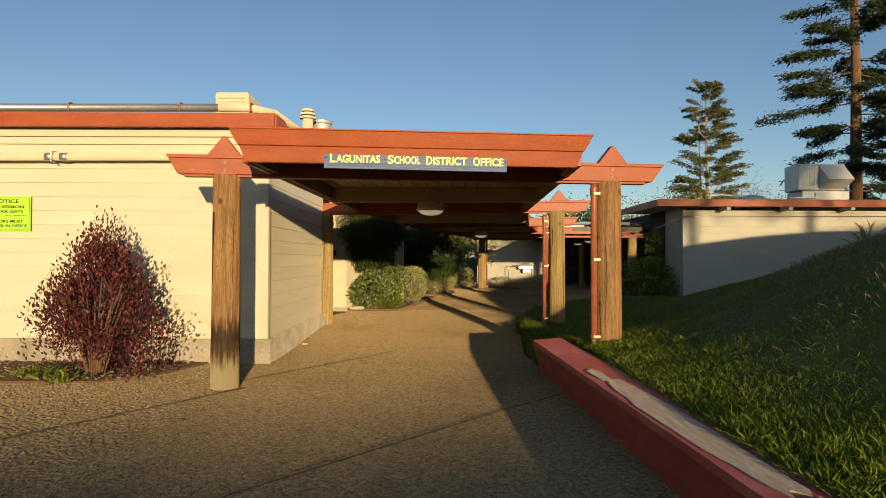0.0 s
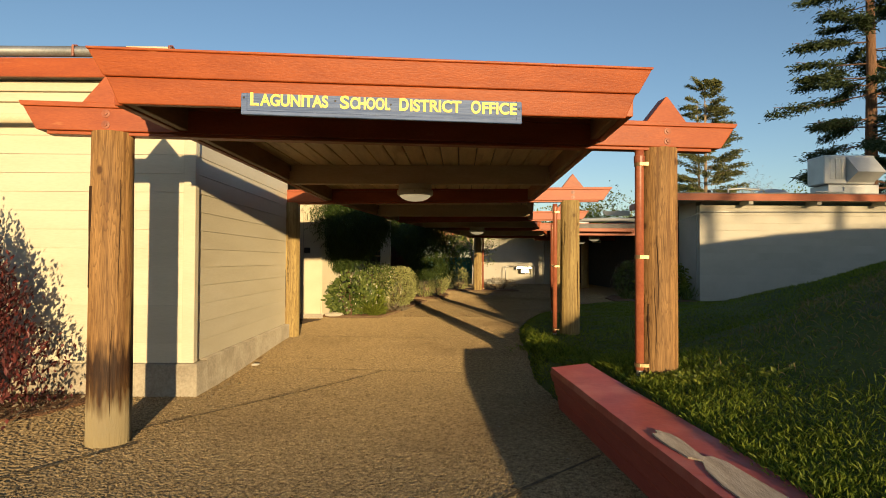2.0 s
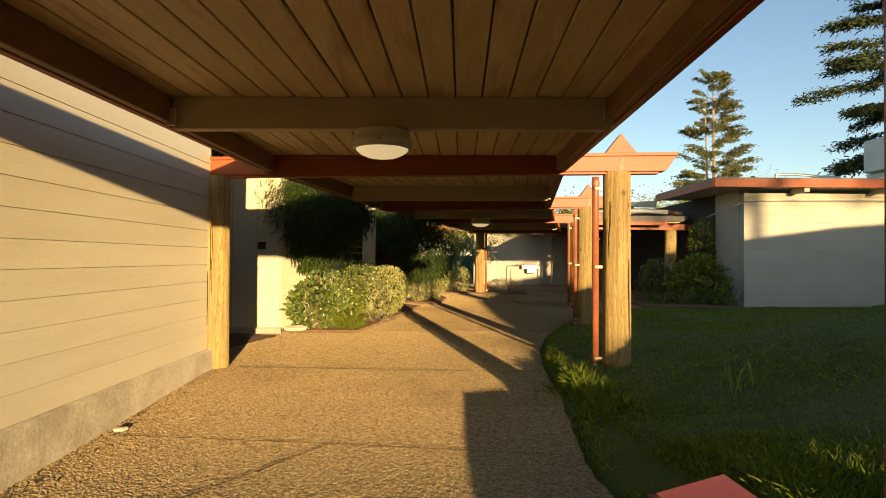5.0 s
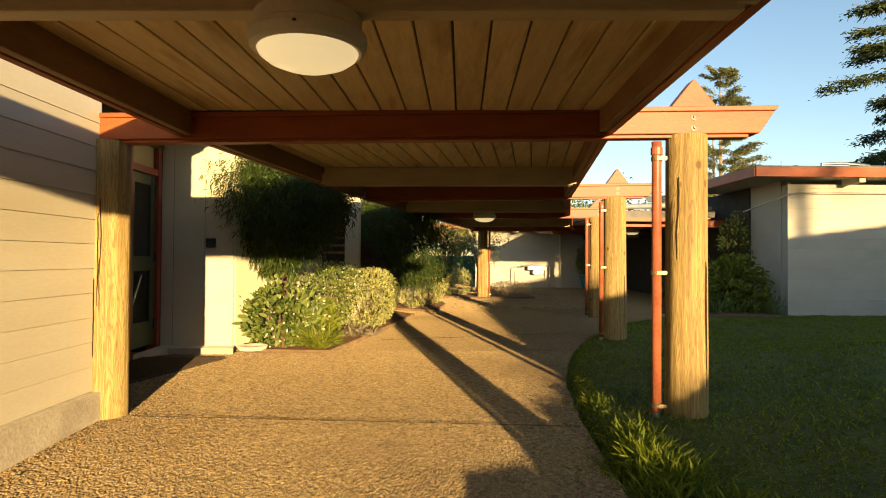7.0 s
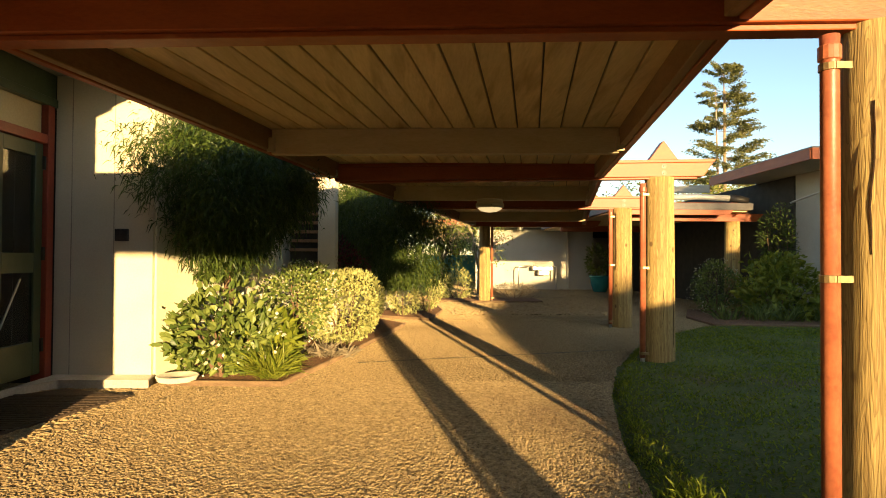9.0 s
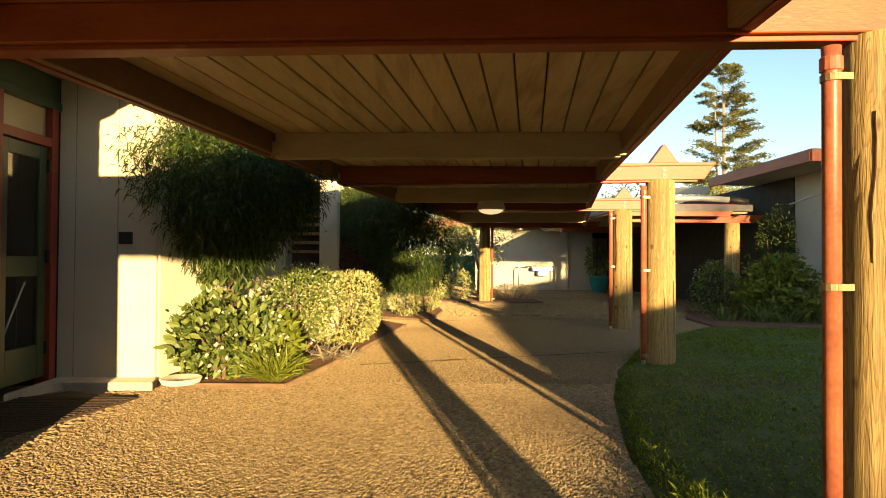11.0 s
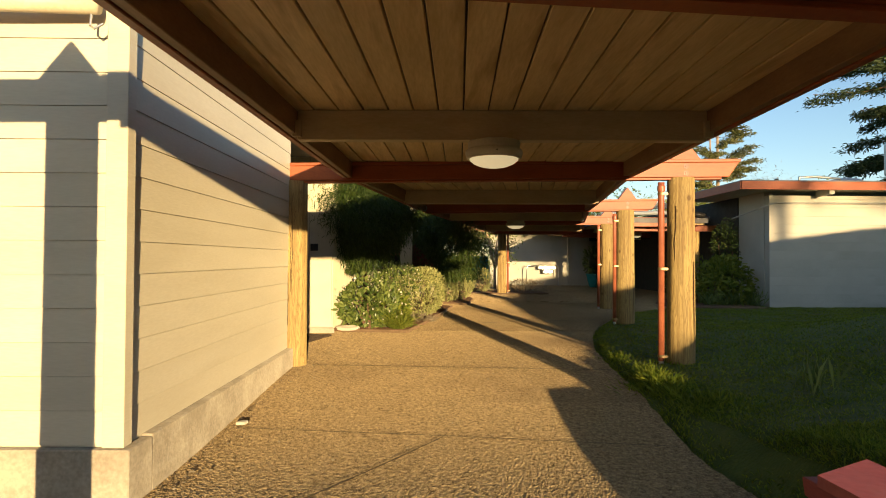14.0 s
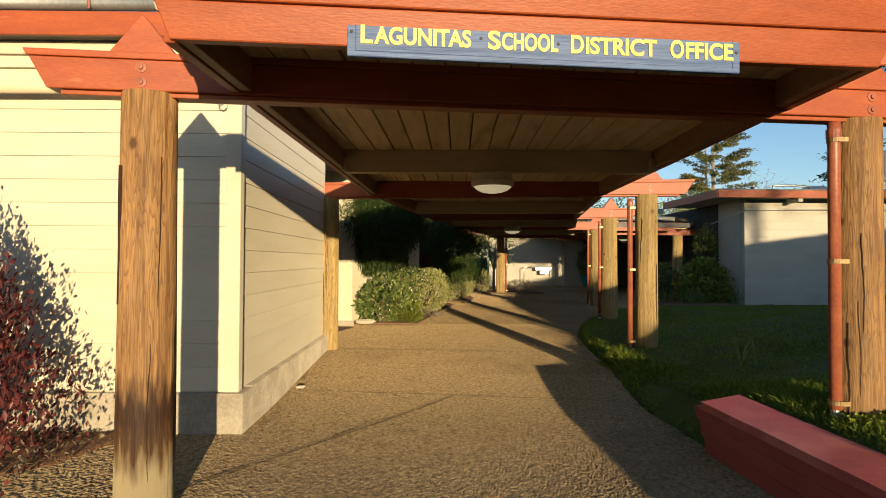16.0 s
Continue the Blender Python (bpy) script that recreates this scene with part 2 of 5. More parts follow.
sign_groove = material("dark_blue_groove", (0.02, 0.04, 0.11), (0.04, 0.07, 0.17), rough=0.7, scale=8)
sign_yellow = material("yellow_letter_paint", (0.80, 0.66, 0.10), (0.88, 0.76, 0.16), rough=0.5, scale=9)
notice_green = material("lime_sign_face", (0.38, 0.66, 0.02), (0.43, 0.72, 0.03), rough=0.4, scale=2, bump=0)
black_ink = material("black_ink", (0.015, 0.015, 0.012), (0.025, 0.025, 0.02), rough=0.5)
lamp_body = material("lamp_body_cream", (0.52, 0.44, 0.30), (0.60, 0.52, 0.37), rough=0.5, scale=5, bump=0.08)
lamp_glow = glow_material("lamp_lens", (1.0, 0.74, 0.36), 0.30)
door_green = material("dark_green_door_paint", (0.035, 0.050, 0.026), (0.055, 0.075, 0.038), rough=0.4, scale=4, bump=0.1)
frame_red = material("red_door_frame", (0.22, 0.040, 0.020), (0.30, 0.058, 0.03), rough=0.5, scale=4, bump=0.15)
transom_tan = material("frosted_transom", (0.40, 0.30, 0.15), (0.48, 0.37, 0.20), rough=0.3, scale=2, bump=0.05)
glass = glass_material("window_glass")
# near-black that paints in the shade of the breezeway, porch and unlit room
interior = material("shaded_dark", (0.03, 0.028, 0.022), (0.06, 0.05, 0.04), rough=0.9)
mat_rubber = material("ribbed_mat", (0.035, 0.022, 0.014), (0.075, 0.050, 0.03), rough=0.85, scale=30, bump=0.6)
mulch = material("bark_mulch", (0.06, 0.032, 0.016), (0.20, 0.10, 0.045), rough=0.95, scale=26, bump=1.0, fine=90, depth=0.03)
soil_grass = material("turf_soil", (0.042, 0.066, 0.007), (0.090, 0.110, 0.016), rough=0.95, scale=3.0, bump=0.8, fine=60, depth=0.03, stain=(0.085, 0.065, 0.030),
                      stain_scale=0.9, stain_at=(0.6, 0.75))
stone = material("flat_stone", (0.36, 0.31, 0.24), (0.52, 0.46, 0.36), rough=0.85, scale=5, bump=0.4)
bark = material("bark", (0.07, 0.04, 0.022), (0.17, 0.10, 0.055), rough=0.9, scale=5, stretch=(4, 4, 0.7), bump=0.8, depth=0.02)
red_bark = material("reddish_bark", (0.10, 0.05, 0.025), (0.24, 0.13, 0.07), rough=0.9, scale=5, stretch=(4, 4, 0.5), bump=0.8, depth=0.02)
pale_bark = material("pale_bark", (0.22, 0.15, 0.09), (0.36, 0.27, 0.17), rough=0.9, scale=5, stretch=(4, 4, 0.7), bump=0.6)
teal_glaze = material("teal_glaze", (0.02, 0.16, 0.17), (0.04, 0.23, 0.24), rough=0.25, scale=5)
teal_paint = material("teal_paint", (0.03, 0.15, 0.13), (0.05, 0.20, 0.17), rough=0.5, scale=5)
steel = material("stainless_steel", (0.45, 0.44, 0.42), (0.56, 0.55, 0.53), rough=0.3, metal=0.9)
grass_leaf = leaf_material("grass_blades", (0.068, 0.112, 0.006), (0.245, 0.285, 0.022), 0.6, 0.45)
dry_leaf = leaf_material("dry_grass", (0.20, 0.15, 0.05), (0.34, 0.25, 0.10), 0.7, 0.35)
red_leaf = leaf_material("wine_red_leaves", (0.045, 0.010, 0.012), (0.15, 0.038, 0.032), 0.45, 0.25)
yew_leaf = leaf_material("narrow_dark_leaves", (0.022, 0.045, 0.008), (0.085, 0.120, 0.020), 0.45, 0.3)
pale_leaf = leaf_material("pale_shrub_leaves", (0.26, 0.28, 0.075), (0.52, 0.50, 0.20), 0.55, 0.3)
broad_leaf = leaf_material("broad_green_leaves", (0.045, 0.080, 0.014), (0.22, 0.26, 0.065), 0.4, 0.3)
white_leaf = leaf_material("white_blossom", (0.62, 0.58, 0.44), (0.78, 0.74, 0.60), 0.5, 0.3)
yellow_leaf = leaf_material("yellow_green_leaves", (0.09, 0.13, 0.012), (0.28, 0.30, 0.04), 0.45, 0.4)
conifer_leaf = leaf_material("conifer_needles", (0.06, 0.078, 0.022), (0.21, 0.20, 0.065), 0.6, 0.3)
redwood_leaf = leaf_material("redwood_needles", (0.022, 0.038, 0.012), (0.060, 0.080, 0.024), 0.6, 0.25)
twig_leaf = leaf_material("bare_twigs", (0.13, 0.085, 0.045), (0.25, 0.17, 0.09), 0.8, 0.1)
lavender_leaf = leaf_material("dry_lavender", (0.17, 0.14, 0.09), (0.32, 0.26, 0.17), 0.7, 0.3)


# ---- builders ----
def thing(name, label, category, group="", kind="", at=(0, 0, 0)):
    ob = new(name)
    ob.location = at
    ob.empty_display_size = 0.2
    return tagged(ob, label, category, group, kind)


def part(name, bm, mat, parent=None, label="", smooth=False):
    """Links a bmesh (or mesh) as one object, under its thing."""
    if isinstance(bm, bmesh.types.BMesh):
        me = bpy.data.meshes.new(name)
        bmesh.ops.recalc_face_normals(bm, faces=bm.faces)
        bm.to_mesh(me)
        bm.free()
    else:
        me = bm
    if mat and not me.materials:
        me.materials.append(mat)
    if smooth:
        me.polygons.foreach_set("use_smooth", [True] * len(me.polygons))
    ob = new(name, me)
    if parent is not None:
        ob.parent = parent
        ob.matrix_parent_inverse = Matrix.Translation(-parent.location) if parent.type == "EMPTY" else Matrix()
    if label:
        ob["label"] = label
    return ob


def hexa(bm, low, high):
    """A solid between two quads of points."""
    v = [bm.verts.new(p) for p in (*low, *high)]
    n = len(low)
    bm.faces.new(v[:n][::-1])
    bm.faces.new(v[n:])
    for i in range(n):
        j = (i + 1) % n
        bm.faces.new((v[i], v[j], v[n + j], v[n + i]))
    return bm


def box(x0, x1, y0, y1, z0, z1, bevel=0.0, bm=None):
    own = bmesh.new()
    hexa(own, [(x0, y0, z0), (x1, y0, z0), (x1, y1, z0), (x0, y1, z0)], [(x0, y0, z1), (x1, y0, z1), (x1, y1, z1), (x0, y1, z1)])
    if bevel:
        bmesh.ops.bevel(own, geom=own.edges[:], offset=bevel, segments=1, affect="EDGES")
    if bm is None:
        return own
    me = bpy.data.meshes.new("tmp")
    own.to_mesh(me)
    own.free()
    bm.from_mesh(me)
    bpy.data.meshes.remove(me)
    return bm


def slab(points, z0, z1, bevel=0.0):
    """A prism over a plan outline."""
    bm = bmesh.new()
    hexa(bm, [(x, y, z0) for x, y in points], [(x, y, z1) for x, y in points])
    if bevel:
        bmesh.ops.bevel(bm, geom=bm.edges[:], offset=bevel, segments=1, affect="EDGES")
    return bm


def bar(a, b, width, z0, z1, bevel=0.004):
    """A plank from a to b in plan, of that width, with its own ends square."""
    a, b = Vector(a), Vector(b)
    d = (b - a).normalized()
    s = Vector((-d.y, d.x)) * width / 2
    return slab([tuple(a - s), tuple(b - s), tuple(b + s), tuple(a + s)], z0, z1, bevel)


def upright(a, b, outline, thick, bevel=0.004):
    """A plate in the upright plane through a and b: outline in metres along and up, thick across."""
    a, b = Vector((*a, 0)), Vector((*b, 0))
    d = (b - a).normalized()
    s = Vector((-d.y, d.x, 0)) * thick / 2
    pts = [a + d * u + Vector((0, 0, z)) for u, z in outline]
    bm = bmesh.new()
    hexa(bm, [tuple(p - s) for p in pts], [tuple(p + s) for p in pts])
    if bevel:
        bmesh.ops.bevel(bm, geom=bm.edges[:], offset=bevel, segments=1, affect="EDGES")
    return bm


def tube(points, radius, sides=12, bm=None, caps=True):
    """A round pipe along a line; radius may be a list."""
    bm = bm or bmesh.new()
    pts = [Vector(p) for p in points]
    radii = radius if isinstance(radius, (list, tuple)) else [radius] * len(pts)
    rings = []
    for i, p in enumerate(pts):
        d = (pts[min(i + 1, len(pts) - 1)] - pts[max(i - 1, 0)]).normalized()
        u = d.orthogonal().normalized() if abs(d.z) < 0.9 else Vector((1, 0, 0)).cross(d).normalized()
        if i and rings:
            u = (last - d * last.dot(d)).normalized()
        last = u
        w = d.cross(u)
        rings.append([bm.verts.new(p + (u * math.cos(k * math.tau / sides) + w * math.sin(k * math.tau / sides)) * radii[i]) for k in range(sides)])
    for r, s in zip(rings, rings[1:]):
        for k in range(sides):
            bm.faces.new((r[k], r[(k + 1) % sides], s[(k + 1) % sides], s[k]))
    if caps:
        bm.faces.new(rings[0][::-1])
        bm.faces.new(rings[-1])
    return bm


def lathe(profile, sides=32, at=(0, 0, 0)):
    """A turned body: profile of (radius, z)."""
    bm = bmesh.new()
    rings = []
    for r, z in profile:
        if r < 1e-5:
            rings.append([bm.verts.new((at[0], at[1], at[2] + z))])
        else:
            rings.append([bm.verts.new((at[0] + r * math.cos(k * math.tau / sides), at[1] + r * math.sin(k * math.tau / sides), at[2] + z)) for k in range(sides)])
    for a, b in zip(rings, rings[1:]):
        for k in range(sides):
            q = [a[k % len(a)], a[(k + 1) % len(a)], b[(k + 1) % len(b)], b[k % len(b)]]
            q = list(dict.fromkeys(q))
            if len(q) > 2:
                bm.faces.new(q)
    return bm


def mesh_of(verts, faces, name="leaves"):
    me = bpy.data.meshes.new(name)
    me.from_pydata(verts, [], faces)
    return me


def leaf_mesh(centres, directions, length, width, rng, droop=0.15, name="leaves", broad=False):
    """A pointed leaf at each centre, along its direction; broad: an oval one, folded along its midrib."""
    n = len(centres)
    d = directions / np.maximum(np.linalg.norm(directions, axis=1, keepdims=True), 1e-6)
    side = np.cross(d, rng.normal(size=(n, 3)))
    side /= np.maximum(np.linalg.norm(side, axis=1, keepdims=True), 1e-6)
    le = (length * rng.uniform(0.65, 1.3, n))[:, None]
    wi = (width * rng.uniform(0.7, 1.25, n))[:, None]
    up = np.cross(side, d)
    tip = centres + d * le + np.array([0, 0, -1]) * le * droop
    mid = centres + d * le * 0.5 + up * le * 0.05
    if broad:
        fold = up * wi * 0.16
        a, b = centres + d * le * 0.30 + fold, centres + d * le * 0.68 + fold + np.array([0, 0, -1]) * le * droop * 0.5
        keel = centres + d * le * 0.5 - fold * 0.3
        v = np.stack([centres, a + side * wi * 0.48, b + side * wi * 0.42, tip, b - side * wi * 0.42, a - side * wi * 0.48, keel], axis=1).reshape(-1, 3)
        k = np.arange(n)[:, None] * 7
        f = np.concatenate([k + np.array([[0, 1, 2, 6]]), k + np.array([[6, 2, 3, 4]]), k + np.array([[0, 6, 4, 5]])], axis=0)
        return mesh_of(v.tolist(), f.tolist(), name)
    v = np.stack([centres, mid + side * wi / 2, tip, mid - side * wi / 2], axis=1).reshape(-1, 3)
    f = np.arange(n * 4).reshape(n, 4)
    return mesh_of(v.tolist(), f.tolist(), name)


def ragged(rng, n, shell=0.5, lobes=7, rough=0.28):
    """Points of a lumpy ball of radius about 1, thinner towards the middle, with gaps."""
    d = rng.normal(size=(n, 3))
    d /= np.linalg.norm(d, axis=1, keepdims=True)
    axes = rng.normal(size=(lobes * 3, 3))
    axes /= np.linalg.norm(axes, axis=1, keepdims=True)
    amp = rng.uniform(-rough, rough, len(axes))
    r = 1 + (np.maximum(d @ axes.T, 0) ** 6 * amp).sum(1)
    return d * (r * rng.uniform(shell, 1, n) ** 0.6)[:, None], d


def shrub(name, label, centre, radii, count, leaf, length, width, mat, seed, category="shrub", base=0.05, flowers=None, spread=0.6, up=0.4, droop=0.1,
          clumps=0, stems=7, stem_mat=None, rough=0.28, shell=0.5, group="", broad=False, cone=0.0):
    """Stems from the ground and a crown of many leaves, uneven outside."""
    rng = np.random.default_rng(seed)
    c, rad = np.array(centre), np.array(radii)
    top = thing(name, label, category, group, at=(c[0], c[1], base))
    p, d = ragged(rng, count, shell, rough=rough)
    if clumps:
        k, kd = ragged(rng, clumps, shell, rough=rough)
        pick = rng.integers(0, clumps, count)
        p = k[pick] + rng.normal(size=(count, 3)) * 0.12
        d = kd[pick] * 0.6 + rng.normal(size=(count, 3)) * 0.4
    p[:, :2] *= 1 - cone * np.clip(p[:, 2:3], -0.6, 1.0)
    pts = c + p * rad
    pts[:, 2] = np.maximum(pts[:, 2], base + 0.02)
    way = d * spread + rng.normal(size=(count, 3)) * 0.5 + np.array([0, 0, up])
    part("crown", leaf_mesh(pts, way, length, width, rng, droop, broad=broad), mat, top)
    bm = bmesh.new()
    for i in range(stems):
        a = rng.uniform(0, math.tau)
        e = c + rad * np.array([math.cos(a) * 0.6, math.sin(a) * 0.6, rng.uniform(0.0, 0.5)])
        s = np.array([c[0] + math.cos(a) * 0.06, c[1] + math.sin(a) * 0.06, base - 0.03])
        m = (s + e) / 2 + np.array([0, 0, 0.1]) * rad[2]
        tube([s, m, e], [0.018, 0.012, 0.005], 6, bm)
    part("stem", bm, stem_mat or bark, top, smooth=True)
    if flowers:
        fm, fn, fl = flowers
        p, d = ragged(rng, fn, 0.85, rough=rough)
        part("blossom", leaf_mesh(c + p * rad * 1.02, d + rng.normal(size=(fn, 3)) * 0.6, fl, fl * 0.8, rng, 0), fm, top)
    return top


def smooth01(a, b, x):
    t = min(max((x - a) / (b - a), 0.0), 1.0)
    return t * t * (3 - 2 * t)


def along(table, y):
    """Straight lines between the rows of a table."""
    for (y0, x0), (y1, x1) in zip(table, table[1:]):
        if y <= y1:
            return x0 + (x1 - x0) * max(0.0, (y - y0)) / (y1 - y0)
    return table[-1][1]


# ---- ground ----
PATH_EDGE = [(-14, 1.9), (6.2, 1.05), (6.6, 1.02), (7.5, 0.97), (8.8, 1.1), (9.871, 1.157), (11.115, 1.32), (12.359, 1.626), (13.603, 2.037), (15.039, 2.736), (16.187, 3.55), (17.048, 4.411), (17.718, 5.272), (18.293, 6.899), (18.675, 8.622), (40, 9.0)]

# unseen rise behind the camera, added to block low sun; heights set by shadow edges
RIDGE = [(-90, 2.6), (0, 2.78), (6.5, 2.83), (7.3, 2.97), (8.1, 3.22), (8.5, 3.5), (8.74, 3.66), (8.99, 3.78), (9.26, 3.91), (9.51, 4.06), (10.35, 4.26),
         (10.57, 4.36), (11.64, 4.88), (11.88, 4.98), (13.6, 5.35), (15.7, 5.68), (17.24, 5.92), (18.9, 6.0), (20, 6.25), (40, 9.0)]


def path_z(y):
    return 0.10 * smooth01(7.0, 9.9, y)


def turf_z(x, y):
    """The lawn: raised behind the low wall, level further on, and the bank that rises to the east."""
    edge = along(PATH_EDGE, y)
    inside = smooth01(edge - 0.02, edge + 0.12, x)
    lawn = path_z(y) + 0.012 + 0.285 * (1 - smooth01(6.2, 8.6, y)) * smooth01(1.1, 1.35, x)
    u = x - 2.5
    bank = 0.50 * (0.5 * (u + math.sqrt(u * u + 0.5))) * (1 - smooth01(6.0, 14.5, y)) if x > 0 else 0.0
    bank = 3.0 * math.tanh(bank / 3.0) * (0.45 + 0.55 * smooth01(-5.0, 4.5, y))
    bank += 0.40 * math.exp(-((x - 3.9) / 1.4) ** 2 - ((y - 4.2) / 2.2) ** 2)
    # the unseen sun-blocking rise
    if y < -16:
        ridge = along(RIDGE, x) * min(1.0, (-16 - y) / 9.0)
        bank = max(bank, ridge - lawn)
    bumps = 0.10 * noise.noise((x * 0.6, y * 0.6, 1.7)) * smooth01(2.4, 5.0, x) * (1 - smooth01(9, 15, y)) + 0.025 * noise.noise((x * 2.3, y * 2.3, 5.0)) * inside
    return (lawn + bank + bumps) * inside + (path_z(y) - 0.05) * (1 - inside)


def grid_axis(dense, far):
    out = list(dense)
    step = dense[1] - dense[0]
    lo, hi = dense[0], dense[-1]
    g = step
    while hi < far:
        g *= 1.35
        hi += g
        lo -= g
        out = [lo] + out + [hi]
    return out


gx = grid_axis([-3 + 0.16 * i for i in range(90)], 900)
gy = sorted(grid_axis([-6 + 0.16 * i for i in range(160)], 900) + [-16.0, -25.0])
gv = [(x, y, turf_z(x, y) if abs(x) < 60 and -80 < y < 60 else -0.05) for y in gy for x in gx]
nx = len(gx)
gf = [(j * nx + i, j * nx + i + 1, (j + 1) * nx + i + 1, (j + 1) * nx + i) for j in range(len(gy) - 1) for i in range(nx - 1)]
ground = part("ground", mesh_of(gv, gf, "ground"), soil_grass, smooth=True)
tagged(ground, "grassy ground with a bank rising beside the walk", "ground", kind="structure")

pv, pf = [], []
py = [-14 + 0.25 * i for i in range(int((46 + 14) / 0.25) + 1)]
cols = 40
for y in py:
    right = along(PATH_EDGE, y) + 0.02 * noise.noise((y * 3.1, 0, 0)) + 0.015 * noise.noise((y * 9, 3, 0))
    for i in range(cols):
        x = -16 + (right + 16) * (1 - (1 - i / (cols - 1)) ** 1.6)
        pv.append((x, y, path_z(y) - 0.014 - (0.03 if i == cols - 1 else 0)))
for j in range(len(py) - 1):
    for i in range(cols - 1):
        a = j * cols + i
        pf.append((a, a + 1, a + cols + 1, a + cols))
walkway = part("pavement", mesh_of(pv, pf, "pavement"), asphalt, smooth=True)
tagged(walkway, "worn brown exposed-aggregate concrete walkway", "pavement", kind="structure")


def rough_paving(x0, right, y0, y1, cell, relief, seed):
    """The aggregate surface itself: a fine sheet of small uneven stones."""
    rng = np.random.default_rng(seed)
    ys = np.arange(y0, y1, cell)
    n = int((max(right(y0), right(y1)) - x0) / cell)
    t = np.linspace(0, 1, n)
    xs = np.array([x0 + (right(y) - x0) * t for y in ys]) + rng.uniform(-0.3, 0.3, (len(ys), n)) * cell
    yy = ys[:, None] + rng.uniform(-0.3, 0.3, (len(ys), n)) * cell
    zz = np.array([path_z(y) for y in ys])[:, None] + rng.uniform(-1, 1, (len(ys), n)) * relief
    zz += np.array([[0.004 * noise.noise((x * 0.8, y * 0.8, 0)) for x in xs[0, ::8]] for y in ys]).repeat(8, axis=1)[:, :n]
    v = np.stack([xs, yy, zz], axis=2).reshape(-1, 3)
    a = (np.arange(len(ys) - 1)[:, None] * n + np.arange(n - 1)[None, :]).reshape(-1)
    f = np.stack([a, a + 1, a + n + 1, a + n], axis=1)
    me = mesh_of(v.tolist(), f.tolist(), "paving_surface")
    ob = part("paving_surface", me, asphalt, walkway, "uneven exposed aggregate surface")
    return tagged(ob, kind="stuff")


rough_paving(-2.12, lambda y: along(PATH_EDGE, y) - 0.01 + 0.015 * noise.noise((y * 5, 0, 0)), 2.3, 8.6, 0.0076, 0.0037, 1)
rough_paving(-2.12, lambda y: along(PATH_EDGE, y) - 0.01 + 0.015 * noise.noise((y * 5, 0, 0)), 8.6, 12.86, 0.0082, 0.0042, 6)
rough_paving(-1.15, lambda y: along(PATH_EDGE, y) - 0.01 + 0.015 * noise.noise((y * 5, 0, 0)), 12.86, 19.0, 0.015, 0.0082, 2)
rough_paving(-4.6, lambda y: -2.12, 2.4, 6.75, 0.0115, 0.0052, 3)
rough_paving(-3.15, lambda y: -2.05, 10.05, 12.5, 0.018, 0.007, 4)
rough_paving(-0.6, lambda y: 7.0, 19.0, 28.5, 0.045, 0.018, 5)


def joint(points, width, seed):
    """A filled joint that runs over the paving, ragged at its sides."""
    rng = random.Random(seed)
    v, f = [], []
    fine = []
    for (x0, y0), (x1, y1) in zip(points, points[1:]):
        n = max(2, int(math.hypot(x1 - x0, y1 - y0) / 0.06))
        fine += [(x0 + (x1 - x0) * k / n, y0 + (y1 - y0) * k / n) for k in range(n)]
    fine.append(points[-1])
    for i, (x, y) in enumerate(fine):
        a, b = fine[max(i - 1, 0)], fine[min(i + 1, len(fine) - 1)]
        d = Vector((b[0] - a[0], b[1] - a[1])).normalized()
        w = width * rng.uniform(0.5, 1.2) / 2
        z = path_z(y) + 0.0085
        v += [(x - d.y * w, y + d.x * w, z), (x + d.y * w, y - d.x * w, z)]
    f = [(2 * i, 2 * i + 1, 2 * i + 3, 2 * i + 2) for i in range(len(fine) - 1)]
    ob = part("joint", mesh_of(v, f, "joint"), joint_mat, walkway)
    return ob


joint([(-1.877, 9.919), (1.109, 9.718)], 0.022, 1)
joint([(-0.566, 13.699), (2.305, 14.608)], 0.05, 2)
joint([(-1.95, 7.95), (-0.6, 7.81), (0.9, 7.62)], 0.014, 3)
joint([(-0.55, 7.81), (-2, 5.8), (-2.15, 5.45)], 0.018, 4)
joint([(-1.9, 5.42), (-2.95, 3.85), (-3.6, 2.6)], 0.026, 5)
joint([(-1.15, 2.93), (0.46, 4.7), (0.98, 5.2)], 0.024, 6)
joint([(-1.15, 2.93), (-2.1, 1.5)], 0.02, 7)
joint([(0.009, 17.91), (4.315, 18.867)], 0.04, 8)


